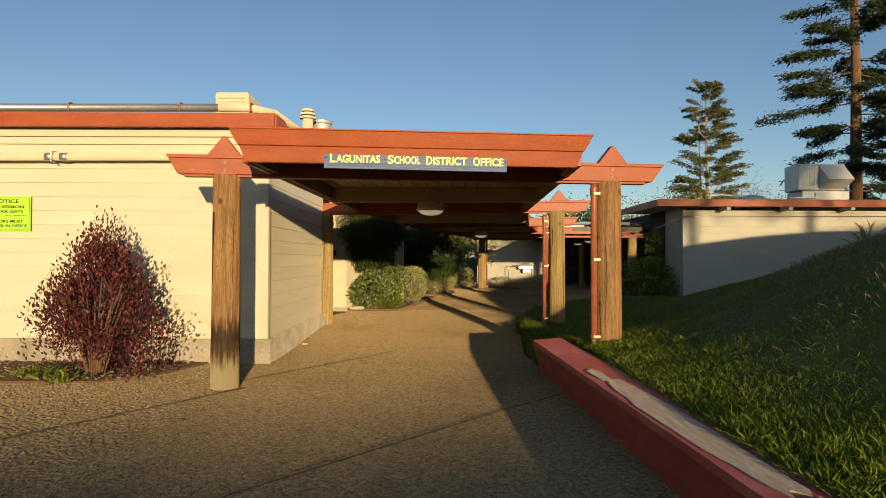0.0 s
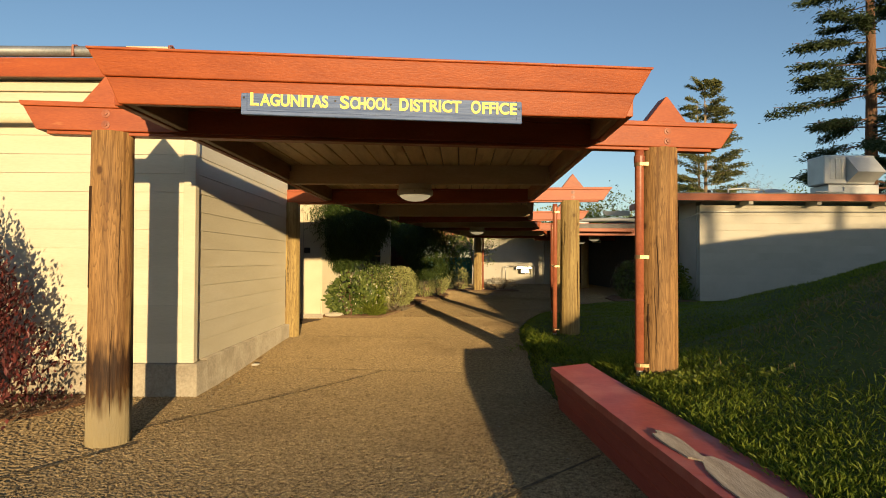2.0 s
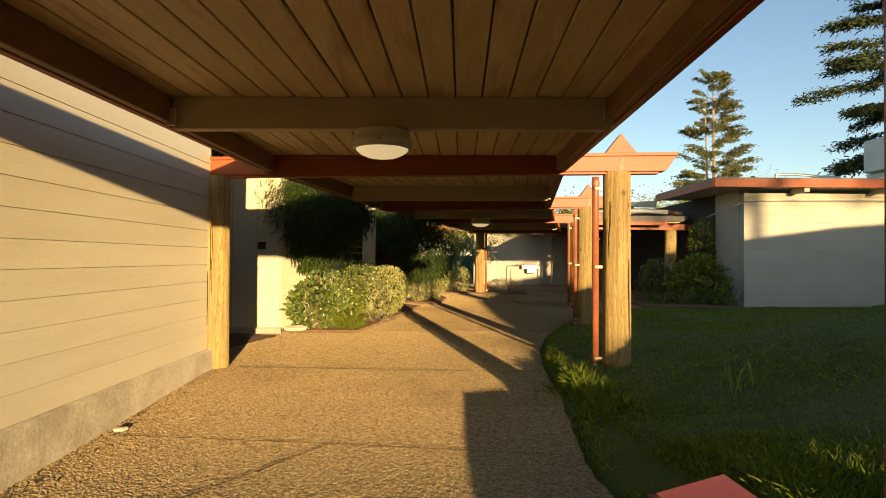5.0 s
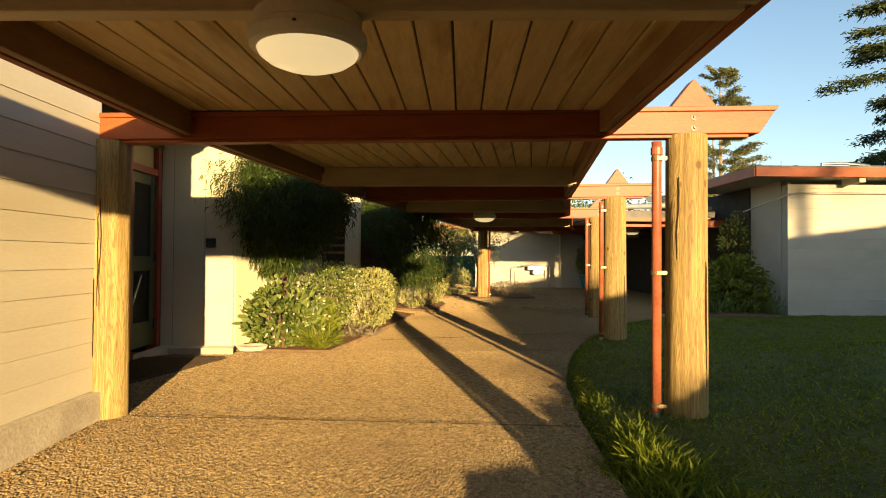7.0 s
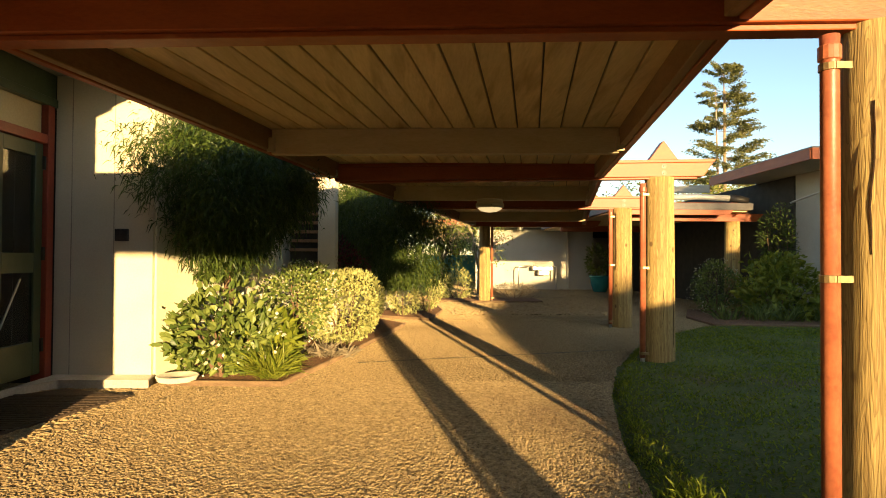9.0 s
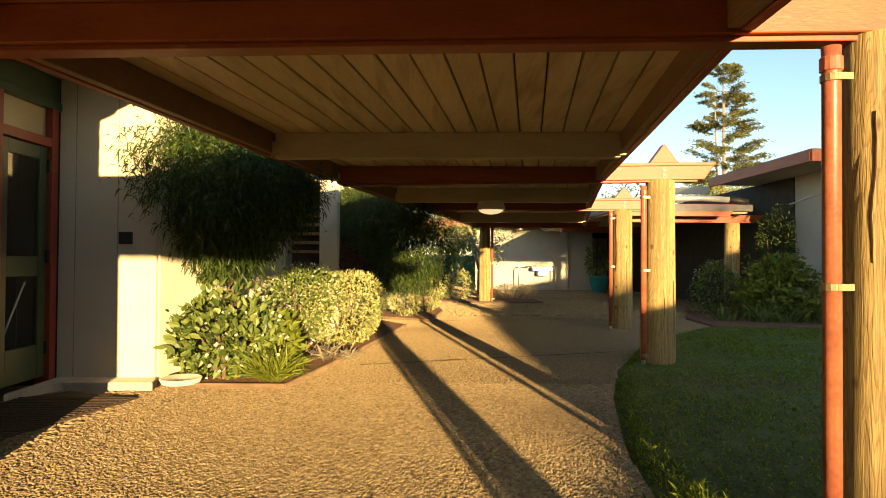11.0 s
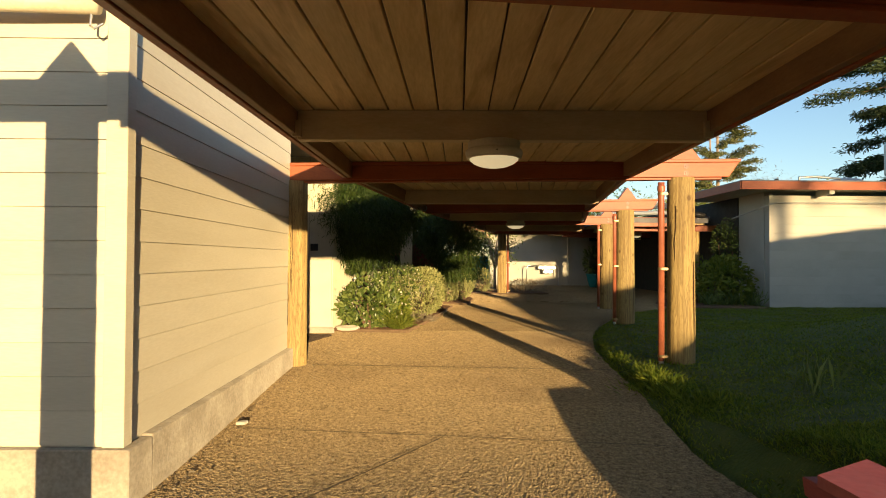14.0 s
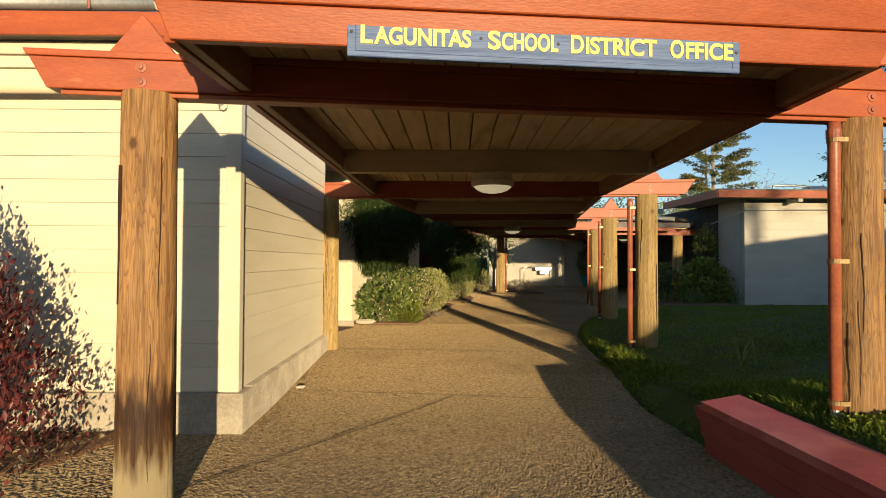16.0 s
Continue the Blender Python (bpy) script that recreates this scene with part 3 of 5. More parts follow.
def grass_patch(name, label, count, pick, height, mat, seed, lean=0.5, width=0.008):
    rng = np.random.default_rng(seed)
    pts = []
    while len(pts) < count:
        q = pick(rng)
        if q is not None:
            pts.append((q[0], q[1], turf_z(q[0], q[1]) - 0.01))
    c = np.array(pts)
    d = np.concatenate([rng.normal(size=(count, 2)) * lean, np.ones((count, 1))], axis=1)
    patch = [noise.noise((x * 0.9, y * 0.9, 0)) for x, y, _ in pts]
    lengths = height * (0.75 + 0.8 * np.maximum(np.array(patch) + 0.25, 0))
    me = leaf_mesh(c, d, 1.0, width, rng, 0.22)
    v = np.empty(len(me.vertices) * 3)
    me.vertices.foreach_get("co", v)
    v = v.reshape(-1, 4, 3)
    root = v[:, :1, :]
    v = root + (v - root) * np.array([1, 1, 1])
    along_v = (v - root)
    along_v[:, 1:, :] *= lengths[:, None, None]
    side = (along_v[:, 1, :] - along_v[:, 3, :])
    side /= np.maximum(np.linalg.norm(side, axis=1, keepdims=True), 1e-9)
    mid = (along_v[:, 1, :] + along_v[:, 3, :]) / 2
    along_v[:, 1, :] = mid + side * width / 2
    along_v[:, 3, :] = mid - side * width / 2
    me.vertices.foreach_set("co", (root + along_v).reshape(-1))
    ob = part(name, me, mat)
    return tagged(ob, label, "grass", kind="stuff")


def lawn_near(rng):
    y = rng.uniform(-1.0, 9.0)
    x = 1.24 + rng.random() ** 1.5 * 6.5
    return (x, y) if x > along(PATH_EDGE, y) and not (y < 6.35 and x < 1.33) else None


def lawn_far(rng):
    y = rng.uniform(8.0, 17.6)
    x = rng.uniform(1.0, 10.0)
    return (x, y) if x > along(PATH_EDGE, y) - 0.03 else None


def lawn_edge(rng):
    y = rng.uniform(6.4, 15.5)
    x = along(PATH_EDGE, y) + abs(rng.normal()) * 0.10 - 0.04
    return (x, y) if noise.noise((y * 1.3, 4, 0)) > -0.25 else None


def tuft_strip(rng):
    y = rng.uniform(1.0, 7.2)
    return (1.30 + abs(rng.normal()) * 0.45, y) if y < 6.3 else (1.25 + abs(rng.normal()) * 0.4, y)


grass_patch("lawn_grass", "green lawn grass on the bank and by the low wall", 100000, lawn_near, 0.045, grass_leaf, 11, 0.8, 0.006)
grass_patch("lawn_grass", "short green lawn grass beside the walkway", 95000, lawn_far, 0.045, grass_leaf, 12, 0.7, 0.011)
grass_patch("edge_grass", "longer grass tufts along the walkway edge", 7000, lawn_edge, 0.05, grass_leaf, 13, 0.55)
grass_patch("edge_grass", "lush sunlit grass behind the red wall", 22000, tuft_strip, 0.085, grass_leaf, 14, 0.6, 0.007)
grass_patch("dry_grass", "dry straw-coloured grass on the bank", 7000,
            lambda rng: (rng.normal(4.4, 0.9), rng.normal(5.2, 1.1)), 0.10, dry_leaf, 15, 0.7)


def tuft(name, label, x, y, count, height, mat, seed, spread=0.06, lean=0.35, width=0.012, category="grass tuft", z=None):
    rng = np.random.default_rng(seed)
    c = np.stack([rng.normal(x, spread, count), rng.normal(y, spread, count), np.zeros(count)], axis=1)
    c[:, 2] = [(turf_z(a, b) if z is None else z) - 0.01 for a, b, _ in c]
    d = np.concatenate([rng.normal(size=(count, 2)) * lean, np.ones((count, 1))], axis=1)
    ob = part(name, leaf_mesh(c, d, height, width, rng, 0.2), mat)
    return tagged(ob, label, category, kind="stuff")


for i, (x, y, n, h) in enumerate([(1.20, 9.0, 500, 0.16), (1.32, 8.75, 320, 0.15), (1.27, 10.25, 160, 0.10), (1.45, 8.35, 200, 0.14), (1.30, 9.35, 260, 0.13), (1.22, 8.15, 60, 0.12)]):
    tuft("grass_tuft", "bright green grass tuft at the path edge", x, y, n, h, grass_leaf, 30 + i, 0.09, 0.6)
tuft("iris_clump", "young iris leaves growing in the lawn", 2.28, 8.35, 20, 0.38, broad_leaf, 50, 0.05, 0.2, 0.02, "iris")
tuft("iris_clump", "young iris leaves growing in the lawn", 4.5, 6.3, 22, 0.30, dry_leaf, 51, 0.06, 0.35, 0.018, "iris")
tuft("weed", "low green weed in a paving crack", -0.35, 3.85, 40, 0.035, grass_leaf, 52, 0.025, 0.9)
tuft("weed", "low green weed in a paving crack", -1.15, 3.05, 50, 0.035, grass_leaf, 53, 0.035, 0.9)
tuft("weed", "low green weed in a paving crack", -2.3, 5.15, 60, 0.04, grass_leaf, 54, 0.05, 0.9)
tuft("weed", "low green weed in a paving crack", -1.75, 6.05, 90, 0.06, grass_leaf, 55, 0.06, 0.8)
tuft("weed", "low green weed by the red wall", 0.86, 4.65, 90, 0.07, grass_leaf, 56, 0.06, 0.8)
for i in range(9):
    a = 0.42 + 0.06 * i
    tuft("weed", "low grass growing in a paving joint", -0.55 - 1.6 * a, 7.81 - 2.3 * a, 26 + 4 * i, 0.035 + 0.003 * i, grass_leaf, 150 + i, 0.035, 0.8, 0.007)
for i in range(14):
    a = random.Random(i + 5)
    tuft("clover_clump", "leafy green weeds at the foot of a post", a.uniform(1.35, 2.1), a.uniform(5.4, 5.75), 45, 0.07, yellow_leaf, 70 + i, 0.06, 0.8, 0.03, "weed")

# ---- low red wall ----
low_wall = thing("low_wall", "low red painted timber retaining wall with flaking cap", "low wall", at=(1.0, 3, 0))


def wall_x(y):
    return 0.885 + (6.2 - y) * 0.046


bm = bmesh.new()
hexa(bm, [(wall_x(6.22), 6.22, 0.305), (wall_x(-6), -6, 0.305), (wall_x(-6) + 0.33, -6, 0.305), (wall_x(6.4) + 0.335, 6.4, 0.305)],
     [(wall_x(6.22), 6.22, 0.35), (wall_x(-6), -6, 0.35), (wall_x(-6) + 0.33, -6, 0.35), (wall_x(6.4) + 0.335, 6.4, 0.35)])
bmesh.ops.subdivide_edges(bm, edges=[e for e in bm.edges if e.calc_length() > 3], cuts=60)
for v in bm.verts:
    v.co.x += 0.006 * noise.noise((v.co.y * 5, v.co.z * 3, 0))
    v.co.z += 0.004 * noise.noise((v.co.y * 4, v.co.x * 6, 2))
part("cap", bm, red_bench, low_wall, "flaking red and grey cap board")


def flake(y0, y1, u0, u1, seed):
    """Bare timber where the paint has gone: a thin ragged sheet on the cap."""
    rng = random.Random(seed)
    n = 26
    rim = []
    for k in range(n):
        a = k * math.tau / n
        q = 1 + 0.28 * noise.noise((math.cos(a) * 1.6, math.sin(a) * 1.6, seed)) + rng.uniform(-0.07, 0.07)
        y = (y0 + y1) / 2 + math.sin(a) * q * (y1 - y0) / 2
        u = min(max((u0 + u1) / 2 + math.cos(a) * q * (u1 - u0) / 2, 0.012), 0.318)
        rim.append((wall_x(y) + u, y))
    return part("bare_patch", slab(rim, 0.340, 0.3555 + 0.0012 * seed), bare_wood, low_wall, "bare grey timber under flaked paint")


flake(2.0, 4.15, 0.03, 0.24, 1)
flake(0.3, 1.95, 0.06, 0.30, 2)
flake(4.1, 4.5, 0.05, 0.15, 3)
flake(-2.0, 0.2, 0.03, 0.28, 4)
for k, (z0, z1) in enumerate(((-0.04, 0.10), (0.104, 0.21), (0.214, 0.302))):
    ins = 0.10 - 0.03 * k
    bm = bmesh.new()
    hexa(bm, [(wall_x(6.36) + ins, 6.36, z0), (wall_x(-6) + ins, -6, z0), (wall_x(-6) + 0.30, -6, z0), (wall_x(6.36) + 0.30, 6.36, z0)],
         [(wall_x(6.34) + ins - 0.025, 6.34, z1), (wall_x(-6) + ins - 0.025, -6, z1), (wall_x(-6) + 0.30, -6, z1), (wall_x(6.34) + 0.30, 6.34, z1)])
    bmesh.ops.bevel(bm, geom=bm.edges[:], offset=0.006, segments=1, affect="EDGES")
    part("timber", bm, bench_face, low_wall)

# ---- covered walkway ----
B_LOW, B_TOP = 1.985, 2.13
SECTIONS = [  # left edge, right edge at the near and the far end of each roof
    ((-1.69, 4.78), (1.08, 5.02), (-1.53, 9.86), (1.29, 9.75)),
    ((-1.50, 9.98), (1.30, 9.87), (-0.86, 13.88), (1.92, 13.82)),
    ((-0.83, 14.0), (1.94, 13.94), (-0.12, 17.15), (2.62, 17.0)),
    ((-0.08, 17.27), (2.66, 17.12), (1.15, 22.4), (3.85, 22.2)),
]
canopies = [thing("walkway_canopy", "red and tan timber walkway roof on log posts", "canopy", "walkway roofs", at=(s[0][0], s[0][1], 0)) for s in SECTIONS]


def log_post(x, y, z0, z1, r, parent, seed, foot=False):
    """A log: tapering, out of round, with long checks."""
    bm = bmesh.new()
    sides, rings = 26, 14
    rows = []
    for j in range(rings + 1):
        t = j / rings
        z = z0 + (z1 - z0) * t
        row = []
        for k in range(sides):
            a = k * math.tau / sides
            ca, sa = math.cos(a), math.sin(a)
            q = r * (1.03 - 0.06 * t) * (1 + 0.035 * noise.noise((ca * 1.3, sa * 1.3, z * 0.8 + seed * 7)) + 0.02 * noise.noise((ca * 4, sa * 4, z * 0.5 + seed)))
            check = noise.noise((math.cos(a) * 3 + seed, math.sin(a) * 3, z * 0.35))
            if check > 0.42:
                q -= 0.012
            row.append(bm.verts.new((x + ca * q, y + sa * q, z)))
        rows.append(row)
    for a, b in zip(rows, rows[1:]):
        for k in range(sides):
            bm.faces.new((a[k], a[(k + 1) % sides], b[(k + 1) % sides], b[k]))
    bm.faces.new(rows[-1])
    bm.faces.new(rows[0][::-1])
    post = part("post", bm, log_foot_mat if foot else (log_front_mat if y < 7 else log_mat), parent, "weathered round log post", smooth=True)
    rng = random.Random(int(seed * 100))
    for k in range(3 if y < 12 else 2):
        a = -math.pi / 2 + rng.uniform(-1.1, 1.1)
        za = rng.uniform(z0 + 0.2, z1 - 0.75)
        zb = min(z1 - 0.05, za + rng.uniform(0.35, 0.9))
        v, f = [], []
        n = 16
        for i in range(n + 1):
            t = i / n
            w = 0.0014 * math.sin(math.pi * t) ** 0.6 + 0.0004
            ai = a + 0.10 * noise.noise((t * 2.2, seed, k)) + 0.02 * noise.noise((t * 11, seed, k))
            rr_ = r * 1.045
            for sgn in (-1, 1):
                aa = ai + sgn * w / r
                v.append((x + math.cos(aa) * rr_, y + math.sin(aa) * rr_, za + (zb - za) * t))
            v.append((x + math.cos(ai) * r * 0.85, y + math.sin(ai) * r * 0.85, za + (zb - za) * t))
        for i in range(n):
            b0, b1 = i * 3, i * 3 + 3
            f += [(b0, b0 + 1, b1 + 1, b1), (b0 + 1, b0 + 2, b1 + 2, b1 + 1), (b0 + 2, b0, b1, b1 + 2)]
        part("check", mesh_of(v, f, "check"), crack_mat, post, "long dark drying crack")
    return post


def bent(parent, a, b, posts, peaks, left_slant=True, right_slant=True, tilt=(0.0, 0.0)):
    """A cross beam from a to b with cap, sole plate, peaks over the posts and bolts."""
    L = math.dist(a, b)

    def lift(u):
        return tilt[0] + (tilt[1] - tilt[0]) * u / L

    def plate(outline, thick, bevel=0.004):
        return upright(a, b, [(u, z + lift(u)) for u, z in outline], thick, bevel)

    l0 = 0.10 if left_slant else 0.0
    r0 = 0.12 if right_slant else 0.0
    beam = part("beam", plate([(l0, B_LOW), (L - r0, B_LOW), (L - 0.02, B_TOP), (0.0 if not left_slant else 0.02, B_TOP)], 0.14), red_paint, parent, "red painted cross beam")
    part("cap_strip", plate([(0.015 if left_slant else 0, B_TOP + 0.001), (L - 0.015, B_TOP + 0.001), (L, B_TOP + 0.032), (0, B_TOP + 0.032)], 0.165, 0.003), red_paint, parent)
    part("sole_plate", plate([(l0 + 0.05, B_LOW - 0.022), (L - r0 - 0.06, B_LOW - 0.022), (L - r0 - 0.06, B_LOW - 0.001), (l0 + 0.05, B_LOW - 0.001)], 0.09, 0.003), red_paint, parent)
    d = (Vector(b) - Vector(a)).normalized()
    for x, y, tip in peaks:
        u = (Vector((x, y)) - Vector(a)).dot(d)
        part("peak", plate([(u - 0.15, B_TOP + 0.033), (u + 0.15, B_TOP + 0.033), (u + 0.005, tip), (u - 0.005, tip)], 0.12, 0.003), red_paint, parent, "pointed red post finial")
        for z in (2.025, 2.095):
            c = Vector(a) + d * u
            nrm = Vector((d.y, -d.x))
            bm = lathe([(0.0, 0.014), (0.012, 0.013), (0.013, 0.004), (0.026, 0.003), (0.027, -0.004), (0.0, -0.005)], 14)
            bmesh.ops.transform(bm, matrix=Matrix.Translation((c.x + nrm.x * 0.071, c.y + nrm.y * 0.071, z + lift(u))) @ Vector((nrm.x, nrm.y, 0)).to_track_quat("Z", "Y").to_matrix().to_4x4(), verts=bm.verts)
            part("bolt", bm, rust_pipe, beam, "rusty bolt and washer")
    for i, (x, y, z0, r) in enumerate(posts):
        log_post(x, y, z0, B_LOW - 0.003 + lift((Vector((x, y)) - Vector(a)).dot(d)), r, parent, x + y, foot=z0 < -0.02)
    return beam


def roof(parent, s, boards, mid=True, lamp_side=False):
    """Deck boards that run along the walk, edge joists, outer fascia, mid joist and roofing."""
    l0, r0, l1, r1 = (Vector(p) for p in s)
    for i in range(boards):
        t0, t1 = i / boards, (i + 1) / boards
        g = 0.005
        q = [l0.lerp(r0, t0) + Vector((g, 0)), l0.lerp(r0, t1) - Vector((g, 0)), l1.lerp(r1, t1) - Vector((g, 0)), l1.lerp(r1, t0) + Vector((g, 0))]
        dz = random.Random(i * 7 + int(l0.y * 10)).uniform(-0.002, 0.002)
        part("deck_board", slab([tuple(p) for p in q], B_TOP + 0.034 + dz, B_TOP + 0.062, 0.004), deck_mat, parent)
    for a, b, sgn in ((l0, l1, 1), (r0, r1, -1)):
        off = Vector((0.030 * sgn, 0))
        part("edge_joist", bar(a + off, b + off, 0.05, 2.0 + (0.0 if sgn > 0 else 0.02), B_TOP + 0.033), brown_joist, parent, "brown edge joist")
        off = Vector((-0.020 * sgn, 0))
        part("edge_fascia", bar(a + off, b + off, 0.045, 1.992 + (0.0 if sgn > 0 else 0.02), B_TOP + 0.085), red_paint, parent, "red edge board")
    if mid:
        a, b = l0.lerp(l1, 0.60), r0.lerp(r1, 0.58)
        a.x += 0.06
        b.x -= 0.06
        part("mid_joist", bar(a, b, 0.085, 1.965, B_TOP + 0.032), joist_mat, parent, "tan cross joist")
        off = Vector((0, 0.30))
        part("cleat", bar(a + off, b + off, 0.045, 2.085, B_TOP + 0.032), joist_mat, parent)
        for p, e in ((a, 1), (b, -1)):
            part("bracket", box(p.x - 0.03, p.x + 0.03, p.y - 0.075, p.y - 0.046, 1.98, 2.09, 0.003), joist_mat, parent, "bolted joist bracket")
    q = [l0 + Vector((-0.045, 0)), r0 + Vector((0.045, 0)), r1 + Vector((0.045, 0.119)), l1 + Vector((-0.045, 0.119))]
    part("roofing", slab([tuple(p) for p in q], B_TOP + 0.063, B_TOP + 0.10), roof_mat, parent, "grey roll roofing")


for c, s, n in zip(canopies, SECTIONS, (17, 17, 16, 16)):
    roof(c, s, n)
# front beam, oblique, with both posts
bent(canopies[0], (-2.63, 5.40), (2.13, 5.90), [(-2.105, 5.46, -0.03, 0.128), (1.585, 5.86, 0.15, 0.128)], [(-2.12, 5.45, 2.345), (1.61, 5.85, 2.345)])
bent(canopies[1], (-2.14, 9.95), (2.40, 9.79), [(-2.07, 9.96, 0.0, 0.128), (1.835, 9.82, 0.02, 0.133)], [(1.86, 9.80, 2.345)], left_slant=False, tilt=(-0.015, 0.034))
bent(canopies[2], (-0.85, 13.98), (3.12, 13.86), [(2.575, 13.90, 0.0, 0.150)], [(2.59, 13.88, 2.36)], left_slant=False, tilt=(-0.01, 0.055))
bent(canopies[3], (-0.10, 17.25), (3.72, 17.02), [(3.17, 17.05, 0.0, 0.150)], [(3.18, 17.05, 2.345)], left_slant=False)
bent(canopies[3], (1.05, 22.45), (4.3, 22.25), [(1.42, 22.45, 0.0, 0.140)], [], left_slant=False)

# front fascia in two boards that lean outwards
fa, fb = Vector((-1.70, 4.76)), Vector((1.075, 5.005))
fd = (fb - fa).normalized()
fn = Vector((fd.y, -fd.x))


def front_board(e0, e1, z0, z1, out0, out1, thick):
    """A leaning board: e0 and e1 are the lengths past the ends at the foot and at the top."""
    pts = []
    for e, z, o in ((e0, z0, out0), (e1, z1, out1)):
        pts.append([fa - fd * e + fn * o, fb + fd * e + fn * o, fb + fd * e + fn * (o - thick), fa - fd * e + fn * (o - thick)])
    bm = bmesh.new()
    hexa(bm, [(p.x, p.y, z0) for p in pts[0]], [(p.x, p.y, z1) for p in pts[1]])
    bmesh.ops.bevel(bm, geom=bm.edges[:], offset=0.004, segments=1, affect="EDGES")
    return bm


part("front_fascia", front_board(0.0, 0.045, 1.998, 2.128, 0.0, 0.035, 0.05), red_paint, canopies[0], "leaning red front fascia board")
part("front_fascia", front_board(0.055, 0.115, 2.130, 2.252, 0.05, 0.09, 0.06), red_paint, canopies[0], "leaning red front fascia board")
part("front_edge", front_board(0.12, 0.125, 2.253, 2.266, 0.098, 0.10, 0.10), red_paint, canopies[0])

# ---- sign ----
sign = thing("hanging_sign", "weathered blue wooden sign with yellow painted letters", "sign", at=(-0.26, 4.82, 2.0))
sd = (Vector((0.505, 4.955)) - Vector((-1.02, 4.82))).normalized()
sn = Vector((sd.y, -sd.x))
sa = Vector((-1.065, 4.816)) + sn * 0.005
part("board", upright(sa, sa + sd * 1.535, [(0, 1.955), (1.535, 1.945), (1.535, 2.105), (0, 2.122)], 0.028, 0.003), sign_blue, sign)


def lettering(text, size, origin, along_x, facing, mat, parent, name="lettering", width=None, depth=0.003, align="LEFT", bold=0.0):
    cu = bpy.data.curves.new(name, "FONT")
    cu.body, cu.size, cu.extrude, cu.align_x, cu.offset = text, size, depth, align, bold
    ob = bpy.data.objects.new(name, cu)
    me = bpy.data.meshes.new_from_object(ob)
    bpy.data.objects.remove(ob)
    xs = [v.co.x for v in me.vertices]
    if width:
        k = width / (max(xs) - min(xs))
        for v in me.vertices:
            v.co.x *= k
    ax = Vector((*along_x, 0)).normalized()
    fz = Vector((*facing, 0)).normalized()
    up = Vector((0, 0, 1))
    m = Matrix((ax, up, fz)).transposed().to_4x4()
    m.translation = origin
    me.transform(m)
    return part(name, me, mat, parent)


so = sa + sn * 0.016
for u0, u1, z0, z1 in ((0.03, 1.505, 1.974, 1.977), (0.03, 1.505, 2.094, 2.097), (0.03, 0.033, 1.978, 2.093), (1.502, 1.505, 1.973, 2.092)):
    o = sa + sn * 0.0135
    part("routed_line", upright(o, o + sd, [(u0, z0 - 0.007 * u0), (u1, z0 - 0.007 * u1), (u1, z1 - 0.009 * u1), (u0, z1 - 0.009 * u0)], 0.003, 0), sign_groove, sign, "dark routed border line")
for u, z in ((0.015, 2.045), (0.50, 2.04), (0.80, 2.03), (1.52, 2.025)):
    o = sa + sd * u + sn * 0.0145
    bm = lathe([(0.0, 0.003), (0.004, 0.0025), (0.006, 0.0)], 10)
    bmesh.ops.transform(bm, matrix=Matrix.Translation((o.x, o.y, z)) @ Vector((sn.x, sn.y, 0)).to_track_quat("Z", "Y").to_matrix().to_4x4(), verts=bm.verts)
    part("screw", bm, dark_metal, sign)
words = [("L", 0.096, 0.045, 0.045), ("AGUNITAS", 0.088, 0.103, 0.362), ("S", 0.096, 0.525, 0.048), ("CHOOL", 0.088, 0.579, 0.218), ("D", 0.096, 0.845, 0.05), ("ISTRICT", 0.088, 0.903, 0.285), ("O", 0.096, 1.245, 0.055), ("FFICE", 0.088, 1.305, 0.196)]
for w, size, u, width in words:
    o = so + sd * u
    lettering(w, size, (o.x, o.y, 2.005 - 0.007 * u), sd, sn, sign_yellow, sign, "letter", width, 0.002, bold=0.0026)

# ---- lamps under the roofs ----
lamp = thing("ceiling_light", "round cream bulkhead light with glowing lens under a joist", "ceiling light", "walkway lights", at=(0, 0, 0))
part("housing", lathe([(0, 0.172), (0.165, 0.172), (0.172, 0.165), (0.172, 0.122), (0.178, 0.118), (0.187, 0.112), (0.190, 0.095), (0.184, 0.066), (0.172, 0.056), (0.163, 0.058), (0, 0.06)], 40), lamp_body, lamp, smooth=False)
part("lens", lathe([(0.1625, 0.060), (0.155, 0.045), (0.13, 0.026), (0.09, 0.010), (0.045, 0.002), (0, 0)], 40), lamp_glow, lamp, "glowing milky lens", smooth=True)
part("screw", lathe([(0, 0.0), (0.006, 0), (0.006, 0.006), (0, 0.006)], 8, (0, -0.19, 0.085)), dark_metal, lamp)
for x, y, z in ((0.93, 15.55, 1.785), (5.2, 21.2, 1.83), (5.55, 24.5, 1.83)):
    copy_thing(lamp, pose(x, y, z))
lamp.location = (-0.24, 7.80, 1.79)

